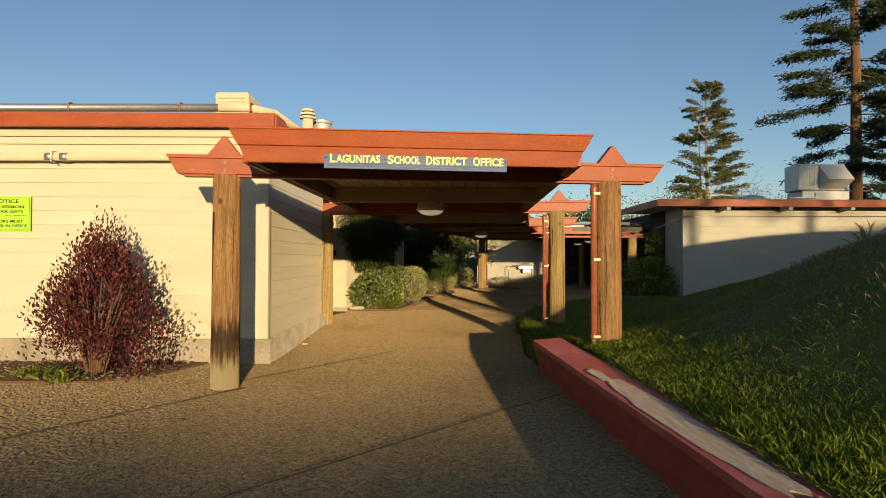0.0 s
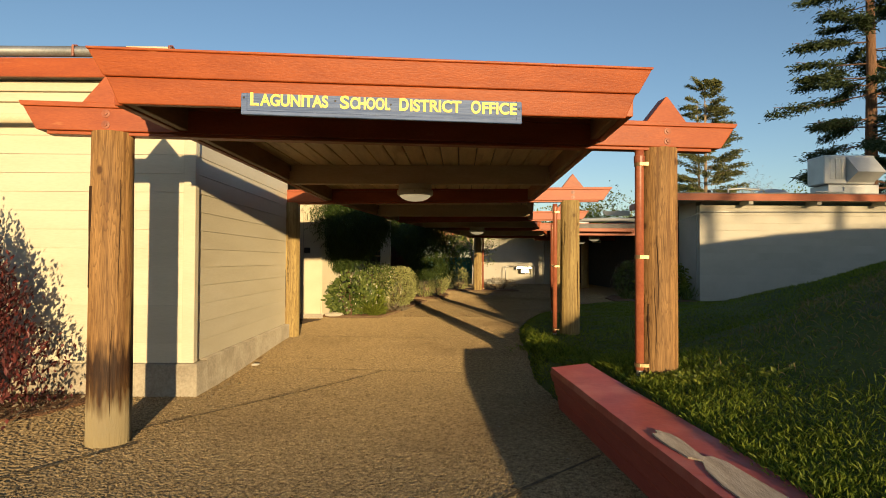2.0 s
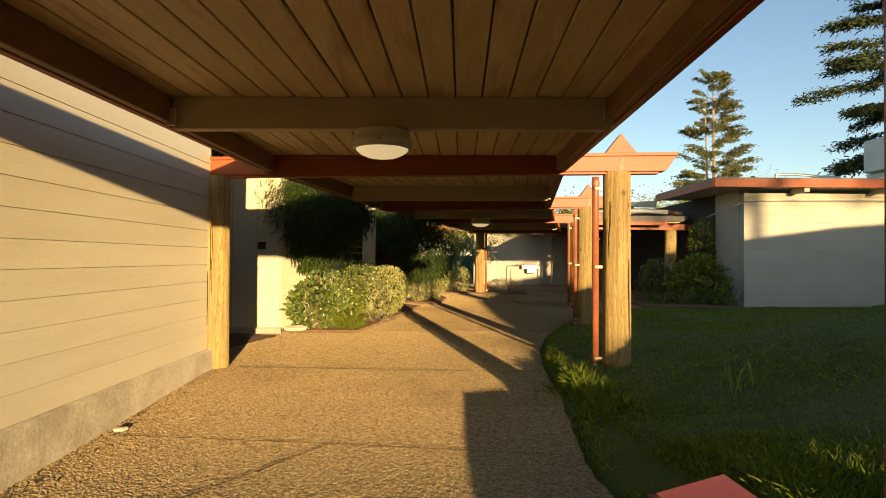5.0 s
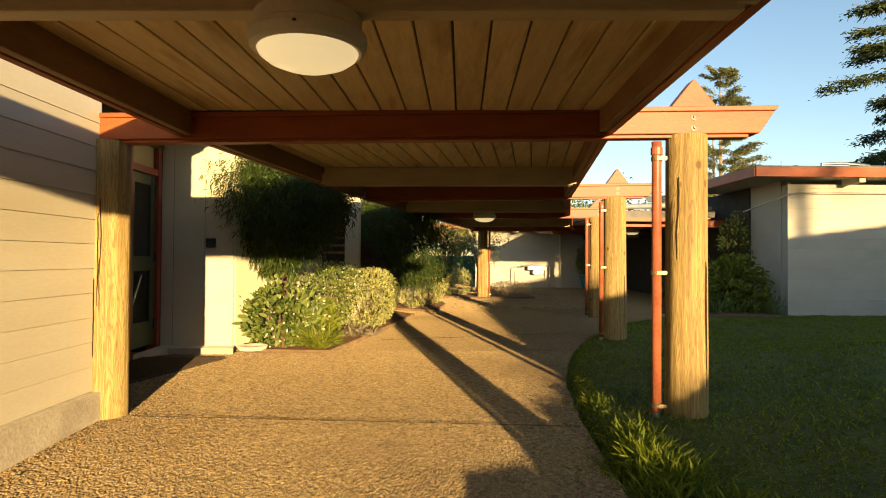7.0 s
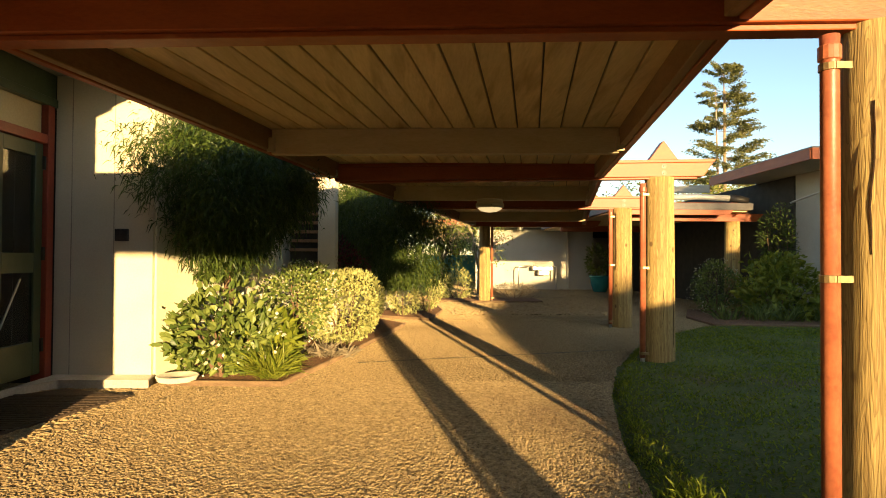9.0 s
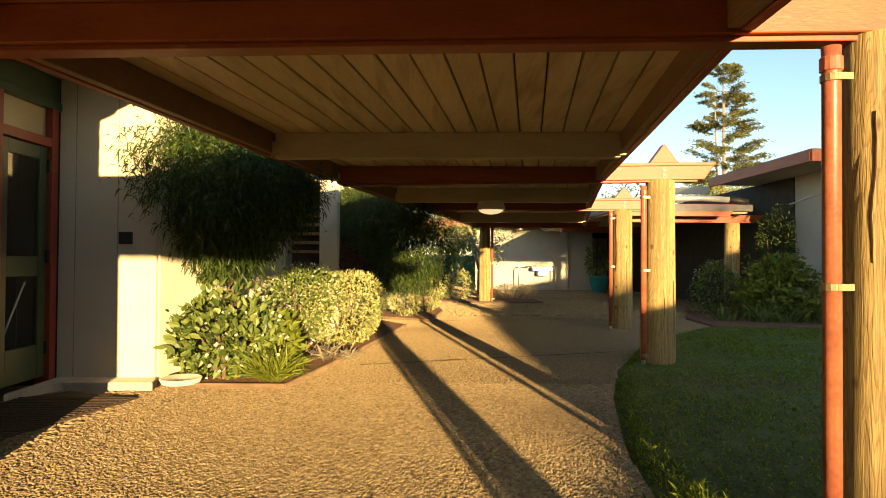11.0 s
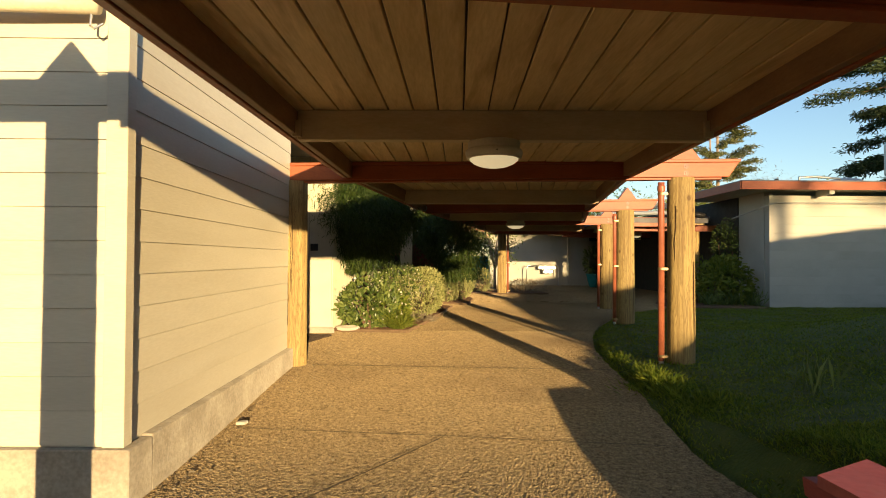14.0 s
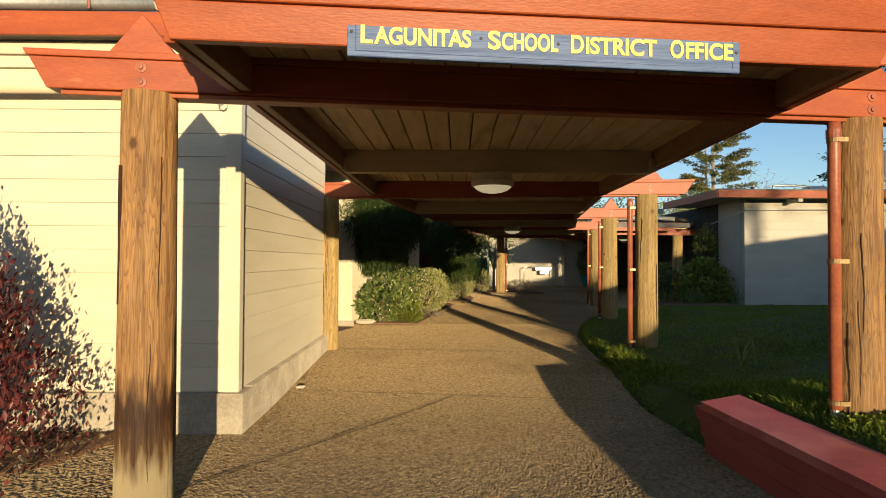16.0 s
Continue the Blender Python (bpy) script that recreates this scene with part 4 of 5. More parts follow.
# ---- downspouts ----
def downspout(x, y, z0, z1, px, r=0.031):
    d = thing("downspout", "rust-red iron downspout strapped to a log post", "downspout", "downspouts", at=(x, y, z0))
    part("pipe", tube([(x, y, z0 + 0.05), (x, y, z1 - 0.06), (x, y, z1)], [r, r, r * 1.05], 14), rust_pipe, d, smooth=True)
    part("collar", lathe([(r, 0), (r * 1.22, 0.004), (r * 1.22, 0.05), (r, 0.056)], 14, (x, y, z1 - 0.09)), rust_pipe, d)
    for f in (0.045, 0.52, 0.93):
        z = z0 + (z1 - z0) * f
        part("strap", lathe([(r * 1.02, 0), (r * 1.16, 0.002), (r * 1.16, 0.026), (r * 1.02, 0.028)], 14, (x, y, z)), brass, d)
        part("strap_end", box(x, x + 0.055, y - r * 1.1 - 0.004, y - r * 1.1 + 0.002, z + 0.002, z + 0.026), brass, d)
    if z0 < 0.2:
        part("shoe", tube([(x, y, z0 - 0.025), (x - 0.01, y - 0.02, z0 - 0.06), (x - 0.04, y - 0.07, z0 - 0.10)], [r, r * 1.05, r * 1.05], 12), dark_metal, d, "dark angled pipe shoe", smooth=True)
    part("outlet", tube([(x, y, z0 - 0.03), (x, y, z0 + 0.055)], [r * 0.72, r * 0.8], 12), galv, d, "pale threaded outlet")
    return d


downspout(1.425, 5.80, 0.36, 1.96, 1.50)
downspout(1.615, 9.76, 0.14, 1.96, 1.72)
downspout(2.37, 13.82, 0.10, 1.96, 2.45)
downspout(2.97, 17.0, 0.10, 1.96, 3.05)
downspout(1.60, 22.42, 0.10, 1.96, 1.55)

spk = thing("junction_box", "tan junction box with cable at a roof edge", "junction box", at=(-0.93, 13.7, 2.03))
part("case", box(-1.02, -0.85, 13.66, 13.78, 1.99, 2.12, 0.006), joist_mat, spk)
part("cable", tube([(-0.86, 13.70, 2.0), (-0.82, 13.69, 1.975), (-0.79, 13.70, 2.01), (-0.80, 13.72, 2.06)], 0.008, 8), white_wall, spk, smooth=True)

# ---- west building: front wall, side wall, recess with doors ----
wall_front = part("wall_south", box(-14, -2.11, 6.76, 6.95, 0.28, 2.80), siding_mat)
tagged(wall_front, "cream lap-sided wall of a low school building", "wall", kind="structure")
wall_side = part("wall_east", box(-2.29, -2.115, 6.95, 9.90, 0.20, 2.80), siding_mat)
tagged(wall_side, "cream lap-sided side wall beside the walkway", "wall", kind="structure")
ROW = 0.1623


def lap(x0, x1, y0, y1, z, h, out):
    """A lap board: foot proud by out, top flush."""
    bm = bmesh.new()
    if out[1]:
        f = [(x0, y0, z), (x1, y0, z), (x1, y0 + out[1], z), (x0, y0 + out[1], z)]
        t = [(x0, y0, z + h), (x1, y0, z + h), (x1, y0 + out[1] * 0.6, z + h), (x0, y0 + out[1] * 0.6, z + h)]
    else:
        f = [(x0, y0, z), (x0 + out[0], y0, z), (x0 + out[0], y1, z), (x0, y1, z)]
        t = [(x0, y0, z + h), (x0 + out[0] * 0.6, y0, z + h), (x0 + out[0] * 0.6, y1, z + h), (x0, y1, z + h)]
    return hexa(bm, f, t)


for i in range(15):
    z = 0.292 + i * ROW
    h = min(ROW - 0.003, 2.70 - z)
    if h < 0.03:
        continue
    cut = -2.19 - (1.3 + (i * 1.37) % 3.1)
    part("siding_board", lap(cut + 0.001, -2.19, 6.758, 0, z, h, (0, -0.011)), siding_mat, wall_front)
    part("siding_board", lap(-14, cut - 0.001, 6.758, 0, z, h, (0, -0.011)), siding_mat, wall_front)
    part("siding_board", lap(-2.113, 0, 6.80, 9.90, z, h, (0.011, 0)), siding_mat, wall_side)
part("corner_board", box(-2.188, -2.085, 6.722, 6.80, 0.285, 2.70, 0.003), siding_mat, wall_front)
found = part("foundation", box(-14, -2.055, 6.715, 6.95, -0.06, 0.276, 0.006), concrete)
tagged(found, "stained grey concrete foundation under the siding", "foundation", kind="structure")
found2 = part("foundation", slab([(-2.29, 6.952), (-2.055, 6.952), (-2.045, 9.90), (-2.29, 9.90)], -0.06, 0.286, 0.004), concrete)
tagged(found2, "stained grey concrete foundation beside the walkway", "foundation", kind="structure")
part("frieze", box(-14, -2.08, 6.715, 6.756, 2.52, 2.60, 0.004), siding_mat, wall_front)
part("frieze", box(-14, -2.06, 6.69, 6.756, 2.605, 2.695, 0.004), siding_mat, wall_front)
roof_w = part("roof_west", slab([(-14, 6.6), (-2.0, 6.6), (-2.0, 13.2), (-0.95, 22.3), (-14, 22.3)], 2.70, 2.84), roof_mat)
tagged(roof_w, "flat grey roof of the low school building", "roof", kind="structure")
eave = part("eave_fascia", box(-14, -1.985, 6.56, 6.598, 2.69, 2.85, 0.004), red_paint)
tagged(eave, "dark red roof fascia board", "fascia", kind="structure")
eave2 = part("eave_fascia", bar((-1.985, 6.6), (-1.985, 9.9), 0.036, 2.69, 2.85), red_paint)
tagged(eave2, "dark red roof fascia board", "fascia", kind="structure")

pipe_low = thing("gutter_pipe", "long grey-cream pipe clipped under the eave", "pipe", at=(-6, 6.62, 2.33))
part("pipe", tube([(-14, 6.63, 2.315), (-2.62, 6.63, 2.36), (-2.2, 6.66, 2.362)], 0.043, 16), cream_pipe, pipe_low, smooth=True)
for x in (-4.55, -4.38):
    part("coupling", tube([(x - 0.04, 6.63, 2.353), (x + 0.04, 6.63, 2.3535)], 0.050, 16), galv, pipe_low, smooth=True)
part("hanger", tube([(-4.5, 6.66, 2.42), (-4.5, 6.57, 2.40), (-4.5, 6.57, 2.30), (-4.5, 6.66, 2.28)], 0.008, 8), galv, pipe_low)
part("hook", tube([(-2.23, 6.66, 2.33), (-2.23, 6.65, 2.26), (-2.20, 6.63, 2.24), (-2.17, 6.65, 2.27)], 0.006, 6), steel, pipe_low, "small steel hook")
pipe_top = thing("roof_pipe", "galvanised conduit pipe along the roof edge", "pipe", at=(-6, 6.6, 2.9))
part("pipe", tube([(-14, 6.60, 2.885), (-2.62, 6.60, 2.915)], 0.045, 16), galv, pipe_top, smooth=True)
part("elbow", tube([(-2.62, 6.60, 2.915), (-2.30, 6.62, 2.92), (-2.05, 6.80, 2.90), (-1.92, 7.3, 2.83), (-1.9, 7.8, 2.78)], 0.048, 16), cream_pipe, pipe_top, "cream bent pipe end", smooth=True)
for x in (-5.6, -4.3, -3.05, -2.25):
    part("pipe_strap", tube([(x, 6.55, 2.86), (x, 6.55, 2.95), (x, 6.60, 2.966), (x, 6.65, 2.95)], 0.010, 6), rust_pipe, pipe_top)

cooler = thing("roof_cooler", "cream sheet metal ventilation box on the roof", "roof unit", at=(-3.2, 9, 2.84))
part("case", box(-3.52, -3.02, 8.8, 9.4, 2.84, 3.72, 0.02), cream_pipe, cooler)
for i in range(5):
    part("louvre", box(-3.47, -3.07, 8.785, 8.80, 3.40 + i * 0.055, 3.425 + i * 0.055, 0.002), lamp_body, cooler)
vent = thing("roof_vent", "cream capped vent pipe on the roof", "vent", at=(-2.3, 9.6, 2.84))
part("flue", tube([(-2.28, 9.5, 2.84), (-2.28, 9.5, 3.50)], 0.085, 16), cream_pipe, vent, smooth=True)
for k, r in enumerate((0.13, 0.12, 0.10)):
    part("cowl", lathe([(0, 0), (r, 0), (r, 0.03), (r * 0.7, 0.045), (0, 0.045)], 18, (-2.28, 9.5, 3.48 + k * 0.06)), cream_pipe, vent)
drum = thing("roof_fan", "dark round fan housing on the roof", "vent", at=(-2.1, 9.9, 2.84))
part("case", lathe([(0, 0), (0.12, 0), (0.15, 0.1), (0.15, 0.62), (0.17, 0.64), (0.17, 0.68), (0, 0.70)], 22, (-2.12, 9.85, 2.84)), sheet_metal, drum, smooth=False)

notice = thing("notice_sign", "lime green notice sign with black lettering", "sign", at=(-5.1, 6.72, 1.7))
part("plate", box(-5.40, -4.82, 6.715, 6.722, 1.515, 1.912, 0.002), notice_green, notice)
part("border", box(-5.385, -4.835, 6.712, 6.7148, 1.53, 1.533), black_ink, notice)
part("border", box(-5.385, -4.835, 6.712, 6.7148, 1.894, 1.897), black_ink, notice)
part("border", box(-4.836, -4.833, 6.712, 6.7148, 1.53, 1.897), black_ink, notice)
part("border", box(-5.387, -5.384, 6.712, 6.7148, 1.53, 1.897), black_ink, notice)
for tx, sz, z, wd in (("NOTICE", 0.06, 1.835, 0.30), ("IS IN SESSION", 0.045, 1.775, 0.42), ("SCHOOL DAYS", 0.045, 1.722, 0.40), ("VISITORS MUST", 0.045, 1.61, 0.42), ("REGISTER IN OFFICE", 0.045, 1.556, 0.50)):
    lettering(tx, sz, (-5.11 - wd / 2, 6.7135, z), (1, 0), (0, -1), black_ink, notice, "letter", wd, 0.001, bold=0.001)
lettering("AM - 4:00 PM", 0.026, (-5.11, 6.7135, 1.682), (1, 0), (0, -1), black_ink, notice, "letter", 0.24, 0.001)

# recess: door wall, back wall, step, mat
DX, DY = -3.02, 12.75
wall_back = part("wall_recess", box(DX, -2.19, DY, DY + 0.25, 0.0, 2.70), cream_wall)
tagged(wall_back, "cream rendered wall beside the entrance", "wall", kind="structure")
for x in (-2.88, -2.52):
    part("panel_joint", box(x - 0.003, x + 0.003, DY - 0.004, DY - 0.001, 0.05, 2.69), concrete, wall_back)
wall_w = part("wall_recess", box(DX - 0.35, DX - 0.15, 9.6, 10.65, 0.0, 2.70), cream_wall)
tagged(wall_w, "cream wall beside the entrance doors", "wall", kind="structure")
# small stones and grit along the foot of the side wall
rng = np.random.default_rng(5)
n = 240
c = np.stack([-2.03 + np.abs(rng.normal(0, 0.07, n)), rng.uniform(6.9, 9.7, n), np.zeros(n)], axis=1)
c[:, 2] = [path_z(y) + 0.006 for y in c[:, 1]]
grit = part("grit", leaf_mesh(c, rng.normal(size=(n, 3)) * np.array([1, 1, 0.5]) + np.array([0, 0, 0.2]), 0.012, 0.009, rng, 0.0), edging_wood)
tagged(grit, "small grit and chips along the foundation", "grit", kind="stuff")
wall_n = part("wall_recess", box(-3.8, -2.29, 9.91, 10.06, 0.0, 2.70), cream_wall)
tagged(wall_n, "cream end wall behind the log post", "wall", kind="structure")
# room walls behind the glass: the unlit look is put into their colour
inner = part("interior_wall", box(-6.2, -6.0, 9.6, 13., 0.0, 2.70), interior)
tagged(inner, "interior wall behind the doors, coloured dark for the unlit room", "wall", kind="structure")

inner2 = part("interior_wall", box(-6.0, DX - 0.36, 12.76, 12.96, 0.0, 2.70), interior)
tagged(inner2, "interior end wall behind the doors, coloured dark for the unlit room", "wall", kind="structure")
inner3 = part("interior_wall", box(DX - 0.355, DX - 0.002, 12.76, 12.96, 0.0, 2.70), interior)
tagged(inner3, "interior end wall behind the doors, coloured dark for the unlit room", "wall", kind="structure")
doors = thing("entrance_doors", "dark green glazed double doors in a red frame", "door", kind="", at=(DX, 11.8, 0.1))
for y in (12.66, 12.02, 10.9):
    part("frame_post", box(DX - 0.10, DX + 0.02, y - 0.04, y + 0.04, 0.06, 2.42, 0.004), frame_red, doors, "red timber frame post")
part("transom_rail", box(DX - 0.09, DX + 0.015, 10.94, 12.62, 2.095, 2.172, 0.004), frame_red, doors, "red timber transom rail")
part("head", box(DX - 0.10, DX + 0.02, 10.86, 12.74, 2.421, 2.49, 0.004), door_green, doors)
part("head_panel", box(DX - 0.08, DX - 0.0, 10.86, 12.74, 2.491, 2.698), door_green, doors)


def leaf_door(y0, y1):
    st = 0.09
    z0, z1 = 0.20, 2.09
    rail = [(z0, 0.47), (1.03, 1.19), (1.98, z1)]
    d = part("door_leaf", box(DX - 0.06, DX - 0.015, y0, y0 + st, z0, z1, 0.003), door_green, doors, "dark green door with two panes")
    part("stile", box(DX - 0.06, DX - 0.015, y1 - st, y1, z0, z1, 0.003), door_green, d)
    for a, b in rail:
        part("rail", box(DX - 0.058, DX - 0.017, y0 + st + 0.001, y1 - st - 0.001, a, b, 0.003), door_green, d)
    for a, b in ((0.47, 1.03), (1.19, 1.98)):
        g = part("pane", box(DX - 0.04, DX - 0.034, y0 + st, y1 - st, a + 0.001, b - 0.001), glass, d, "glass door pane")
        g.visible_shadow = False
    for z in (0.38, 1.13, 1.88):
        part("hinge", box(DX - 0.014, DX + 0.004, y1 - 0.012, y1 + 0.01, z, z + 0.11), dark_metal, d, "dark steel hinge")
    return d


leaf_door(10.96, 11.97)
leaf_door(12.07, 12.61)
for a, b in ((10.945, 11.975), (12.065, 12.615)):
    part("transom_pane", box(DX - 0.05, DX - 0.04, a, b, 2.174, 2.419), transom_tan, doors, "frosted tan transom light")
part("handle", tube([(DX - 0.01, 11.05, 1.02), (DX + 0.05, 11.05, 1.02), (DX + 0.05, 11.16, 1.02)], 0.010, 8), steel, doors, "steel lever handle")
part("brace", tube([(DX - 0.10, 12.22, 0.52), (DX - 0.08, 12.45, 0.98)], 0.008, 8), steel, doors, "thin steel stay bar")

step = part("door_step", slab([(DX + 0.02, 12.1), (-2.83, 12.52), (-2.10, 12.52), (-2.16, 12.748), (DX + 0.02, 12.748)], 0.0, 0.165, 0.008), stone)
tagged(step, "pale concrete step along the entrance wall", "step")
mat = thing("door_mat", "dark brown ribbed door mat on the paving", "door mat", at=(-2.9, 12, 0.05))
part("backing", slab([(-2.98, 10.95), (-2.43, 10.95), (-2.07, 12.22), (-2.72, 12.45), (-2.98, 12.2)], 0.096, 0.112, 0.004), mat_rubber, mat)
for i in range(26):
    y = 11. + i * 0.048
    part("rib", box(-2.96, -2.45 + (y - 10.95) * 0.28, y, y + 0.02, 0.1125, 0.118), mat_rubber, mat)
keypad = part("wall_box", box(-2.50, -2.39, DY - 0.03, DY - 0.001, 1.295, 1.40, 0.004), dark_metal)
tagged(keypad, "small dark grey box on the cream wall", "wall box")

# wall with pilasters behind the planting
PIL = [(-2.29, 12.89), (-1.21, 15.6), (-0.74, 20.0), (-0.52, 21.0)]
wl = part("wall_planting", bar((-2.27, 12.80), (-1.2, 21.2), 0.2, 0.0, 2.70), cream_wall)
tagged(wl, "cream wall behind the shrubs", "wall", kind="structure")
for i, (x, y) in enumerate(PIL):
    p = part("pilaster", box(x - 0.13, x + 0.10, y - 0.11, y + 0.11, 0.0, 2.69, 0.006), cream_wall)
    tagged(p, "cream painted pilaster between shrubs", "pilaster", "pilasters", "structure")
louv = thing("window_louvres", "dark louvred window panel in the cream wall", "window", at=(-2.0, 15.7, 1.4))
part("frame", bar((-1.72, 15.58), (-1.35, 15.62), 0.05, 0.9, 2.6), interior, louv)
for i in range(11):
    part("louvre", bar((-1.72, 15.54), (-1.35, 15.58), 0.05, 1.25 + i * 0.12, 1.29 + i * 0.12, 0.003), brown_joist, louv)

# ---- east building ----
wall_e = part("wall_south_east", box(7.10, 24.0, 17.53, 17.75, -0.1, 2.70), white_wall)
tagged(wall_e, "white painted block wall of the east building", "wall", kind="structure")
for i in range(14):
    z = 0.02 + i * 0.2
    h = min(0.1975, 2.699 - z)
    if h > 0.05:
        part("block_course", box(7.072, 24.0, 17.505, 17.528, z, z + h, 0.0015), white_wall, wall_e)
wall_ew = part("wall_west_east", box(7.075, 7.28, 17.752, 18.9, -0.1, 2.80), white_wall)
tagged(wall_ew, "white side wall of the east building", "wall", kind="structure")
roof_e = part("roof_east", slab([(6.15, 16.95), (24.5, 16.95), (24.5, 20.4), (6.15, 20.4)], 2.86, 2.98), roof_mat)
tagged(roof_e, "flat grey roof of the east building", "roof", kind="structure")
sof = part("soffit", slab([(6.22, 17.0), (24.4, 17.0), (24.4, 20.3), (6.22, 20.3)], 2.80, 2.858), white_wall)
tagged(sof, "pale soffit under the east roof", "soffit", kind="structure")
for a, b in (((6.13, 16.93), (24.5, 16.93)), ((6.13, 16.95), (6.13, 20.4))):
    f = part("eave_fascia", bar(a, b, 0.04, 2.77, 2.95), red_paint)
    tagged(f, "dark red roof fascia board", "fascia", kind="structure")
for i in range(9):
    x = 8.2 + i * 1.8
    r = part("rafter_end", box(x - 0.06, x + 0.06, 17.0, 17.50, 2.68, 2.798, 0.004), white_wall)
    tagged(r, "pale rafter end under the eave", "rafter", "rafter ends")
cond = thing("wall_conduit", "thin grey conduit across the white wall", "conduit", at=(8, 17.45, 2.4))
part("pipe", tube([(6.55, 18.2, 2.20), (7.09, 17.47, 2.50), (7.2, 17.46, 2.52), (14, 17.46, 2.54)], 0.018, 8), galv, cond, smooth=True)

unit = thing("rooftop_unit", "white rooftop air unit with sloping hood", "roof unit", at=(12.3, 19, 2.98))
part("curb", slab([(11.4, 18.75), (12.9, 18.75), (12.9, 19.6), (11.4, 19.6)], 2.98, 3.45, 0.02), sheet_metal, unit)
part("case", box(11.25, 12.75, 18.7, 19.5, 3.455, 4.30, 0.03), sheet_metal, unit)
part("hood", hexa(bmesh.new(), [(11.9, 18.2, 3.75), (12.7, 18.2, 3.75), (12.7, 18.69, 3.5), (11.9, 18.69, 3.5)], [(11.9, 18.25, 3.80), (12.7, 18.25, 3.80), (12.7, 18.69, 4.25), (11.9, 18.69, 4.25)]), sheet_metal, unit)
for i in range(4):
    part("access_panel", box(11.42 + i * 0.16, 11.55 + i * 0.16, 18.685, 18.698, 3.6, 4.2, 0.003), galv, unit)
dome = thing("roof_dome", "pale domed skylight on the flat roof", "skylight", at=(9.9, 19, 2.98))
part("curb", box(9.35, 10.45, 18.5, 19.6, 2.98, 3.08, 0.01), sheet_metal, dome)
part("dome", lathe([(0.52, 0), (0.48, 0.1), (0.36, 0.19), (0.18, 0.235), (0, 0.25)], 28, (9.9, 19.05, 3.085)), sheet_metal, dome, smooth=True)
rp = thing("roof_piping", "grey pipes bent along the flat roof", "pipe", at=(10.8, 18.5, 3))
part("pipe", tube([(8.2, 18.2, 2.98), (8.2, 18.2, 3.22), (8.6, 18.2, 3.24), (9.2, 18.2, 3.2), (9.2, 18.2, 2.98)], 0.03, 8), galv, rp, smooth=True)
part("pipe", tube([(10.6, 18.1, 2.98), (10.6, 18.1, 3.15), (11.4, 18.1, 3.15), (11.4, 18.1, 3.3)], 0.03, 8), galv, rp, smooth=True)
part("stack", tube([(7.7, 18.3, 2.98), (7.7, 18.3, 3.2)], 0.05, 10), dark_metal, rp, smooth=True)

# ---- breezeway canopy between the buildings ----
bz = thing("breezeway_canopy", "red edged timber roof over a dark breezeway", "canopy", at=(5, 19, 0))
part("front_fascia", upright((3.75, 19.3), (6.55, 19.3), [(0.0, 2.06), (2.25, 2.06), (2.42, 2.30), (0.0, 2.30)], 0.06), red_paint, bz, "red front fascia")
part("beam", upright((3.75, 19.75), (6.95, 19.75), [(0, 1.96), (3.0, 1.96), (3.15, 2.12), (0, 2.12)], 0.14), red_paint, bz, "red cross beam")
part("peak", upright((3.75, 19.75), (6.95, 19.75), [(2.35, 2.123), (2.7, 2.123), (2.53, 2.36), (2.52, 2.36)], 0.13), red_paint, bz, "pointed red post finial")
log_post(6.28, 19.75, 0.0, 1.957, 0.15, bz, 3.3)
log_post(5.9, 25.2, 0.0, 1.957, 0.15, bz, 8.3)
part("beam", upright((3.75, 24.5), (6.95, 24.5), [(0, 1.96), (3.1, 1.96), (3.1, 2.12), (0, 2.12)], 0.14), red_paint, bz, "red cross beam")
for i in range(13):
    x = 3.8 + i * 0.2
    part("deck_board", box(x + 0.003, x + 0.197, 19.35, 27.5, 2.125, 2.155), deck_mat, bz)
part("roofing", box(3.75, 6.45, 19.25, 27.6, 2.16, 2.29), roof_mat, bz, "grey roll roofing")
link = part("roof_link", slab([(6.455, 20.45), (9.0, 20.45), (9.0, 27.6), (6.455, 27.6)], 2.30, 2.42), roof_mat)
tagged(link, "low roof joining the breezeway to the east building", "roof", kind="structure")
beam_end = part("rafter_end", upright((6.1, 20.35), (5.2, 20.9), [(0, 2.62), (0.75, 2.66), (0.85, 2.79), (0, 2.79)], 0.12), white_wall)
tagged(beam_end, "pale projecting rafter end under the eave", "rafter", "rafter ends")
duct = thing("roof_duct", "grey pipe running along the breezeway roof", "pipe", at=(5, 19.6, 2.4))
part("pipe", tube([(3.9, 20.2, 2.45), (5.6, 19.7, 2.46), (6.2, 19.6, 2.42)], 0.06, 12), sheet_metal, duct, smooth=True)
part("elbow", tube([(6.15, 19.6, 2.43), (6.35, 19.58, 2.40), (6.5, 19.56, 2.36)], 0.075, 12), dark_metal, duct, "black pipe coupling", smooth=True)
part("hatch", box(4.3, 5.1, 21.5, 22.3, 2.29, 2.55, 0.02), sheet_metal, duct)

# ---- far building ----
FY = 28.6
wall_f = part("wall_north", box(1.6, 5.75, FY, FY + 0.25, -0.05, 2.25), white_wall)
tagged(wall_f, "white wall of the far building", "wall", kind="structure")
wall_f2 = part("wall_north", box(5.5, 5.75, FY + 0.252, FY + 3, -0.05, 2.25), white_wall)
tagged(wall_f2, "white return wall of the far building", "wall", kind="structure")
# the porch shade is painted in by this wall's near-black colour
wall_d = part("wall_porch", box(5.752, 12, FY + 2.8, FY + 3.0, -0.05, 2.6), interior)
tagged(wall_d, "recessed porch wall, its shade put into a near-black colour", "wall", kind="structure")
roof_f = part("roof_north", slab([(-0.5, FY - 0.9), (9, FY - 0.9), (9, FY + 9), (-0.5, FY + 9)], 2.36, 2.48), roof_mat)
tagged(roof_f, "low flat roof of the far building", "roof", kind="structure")
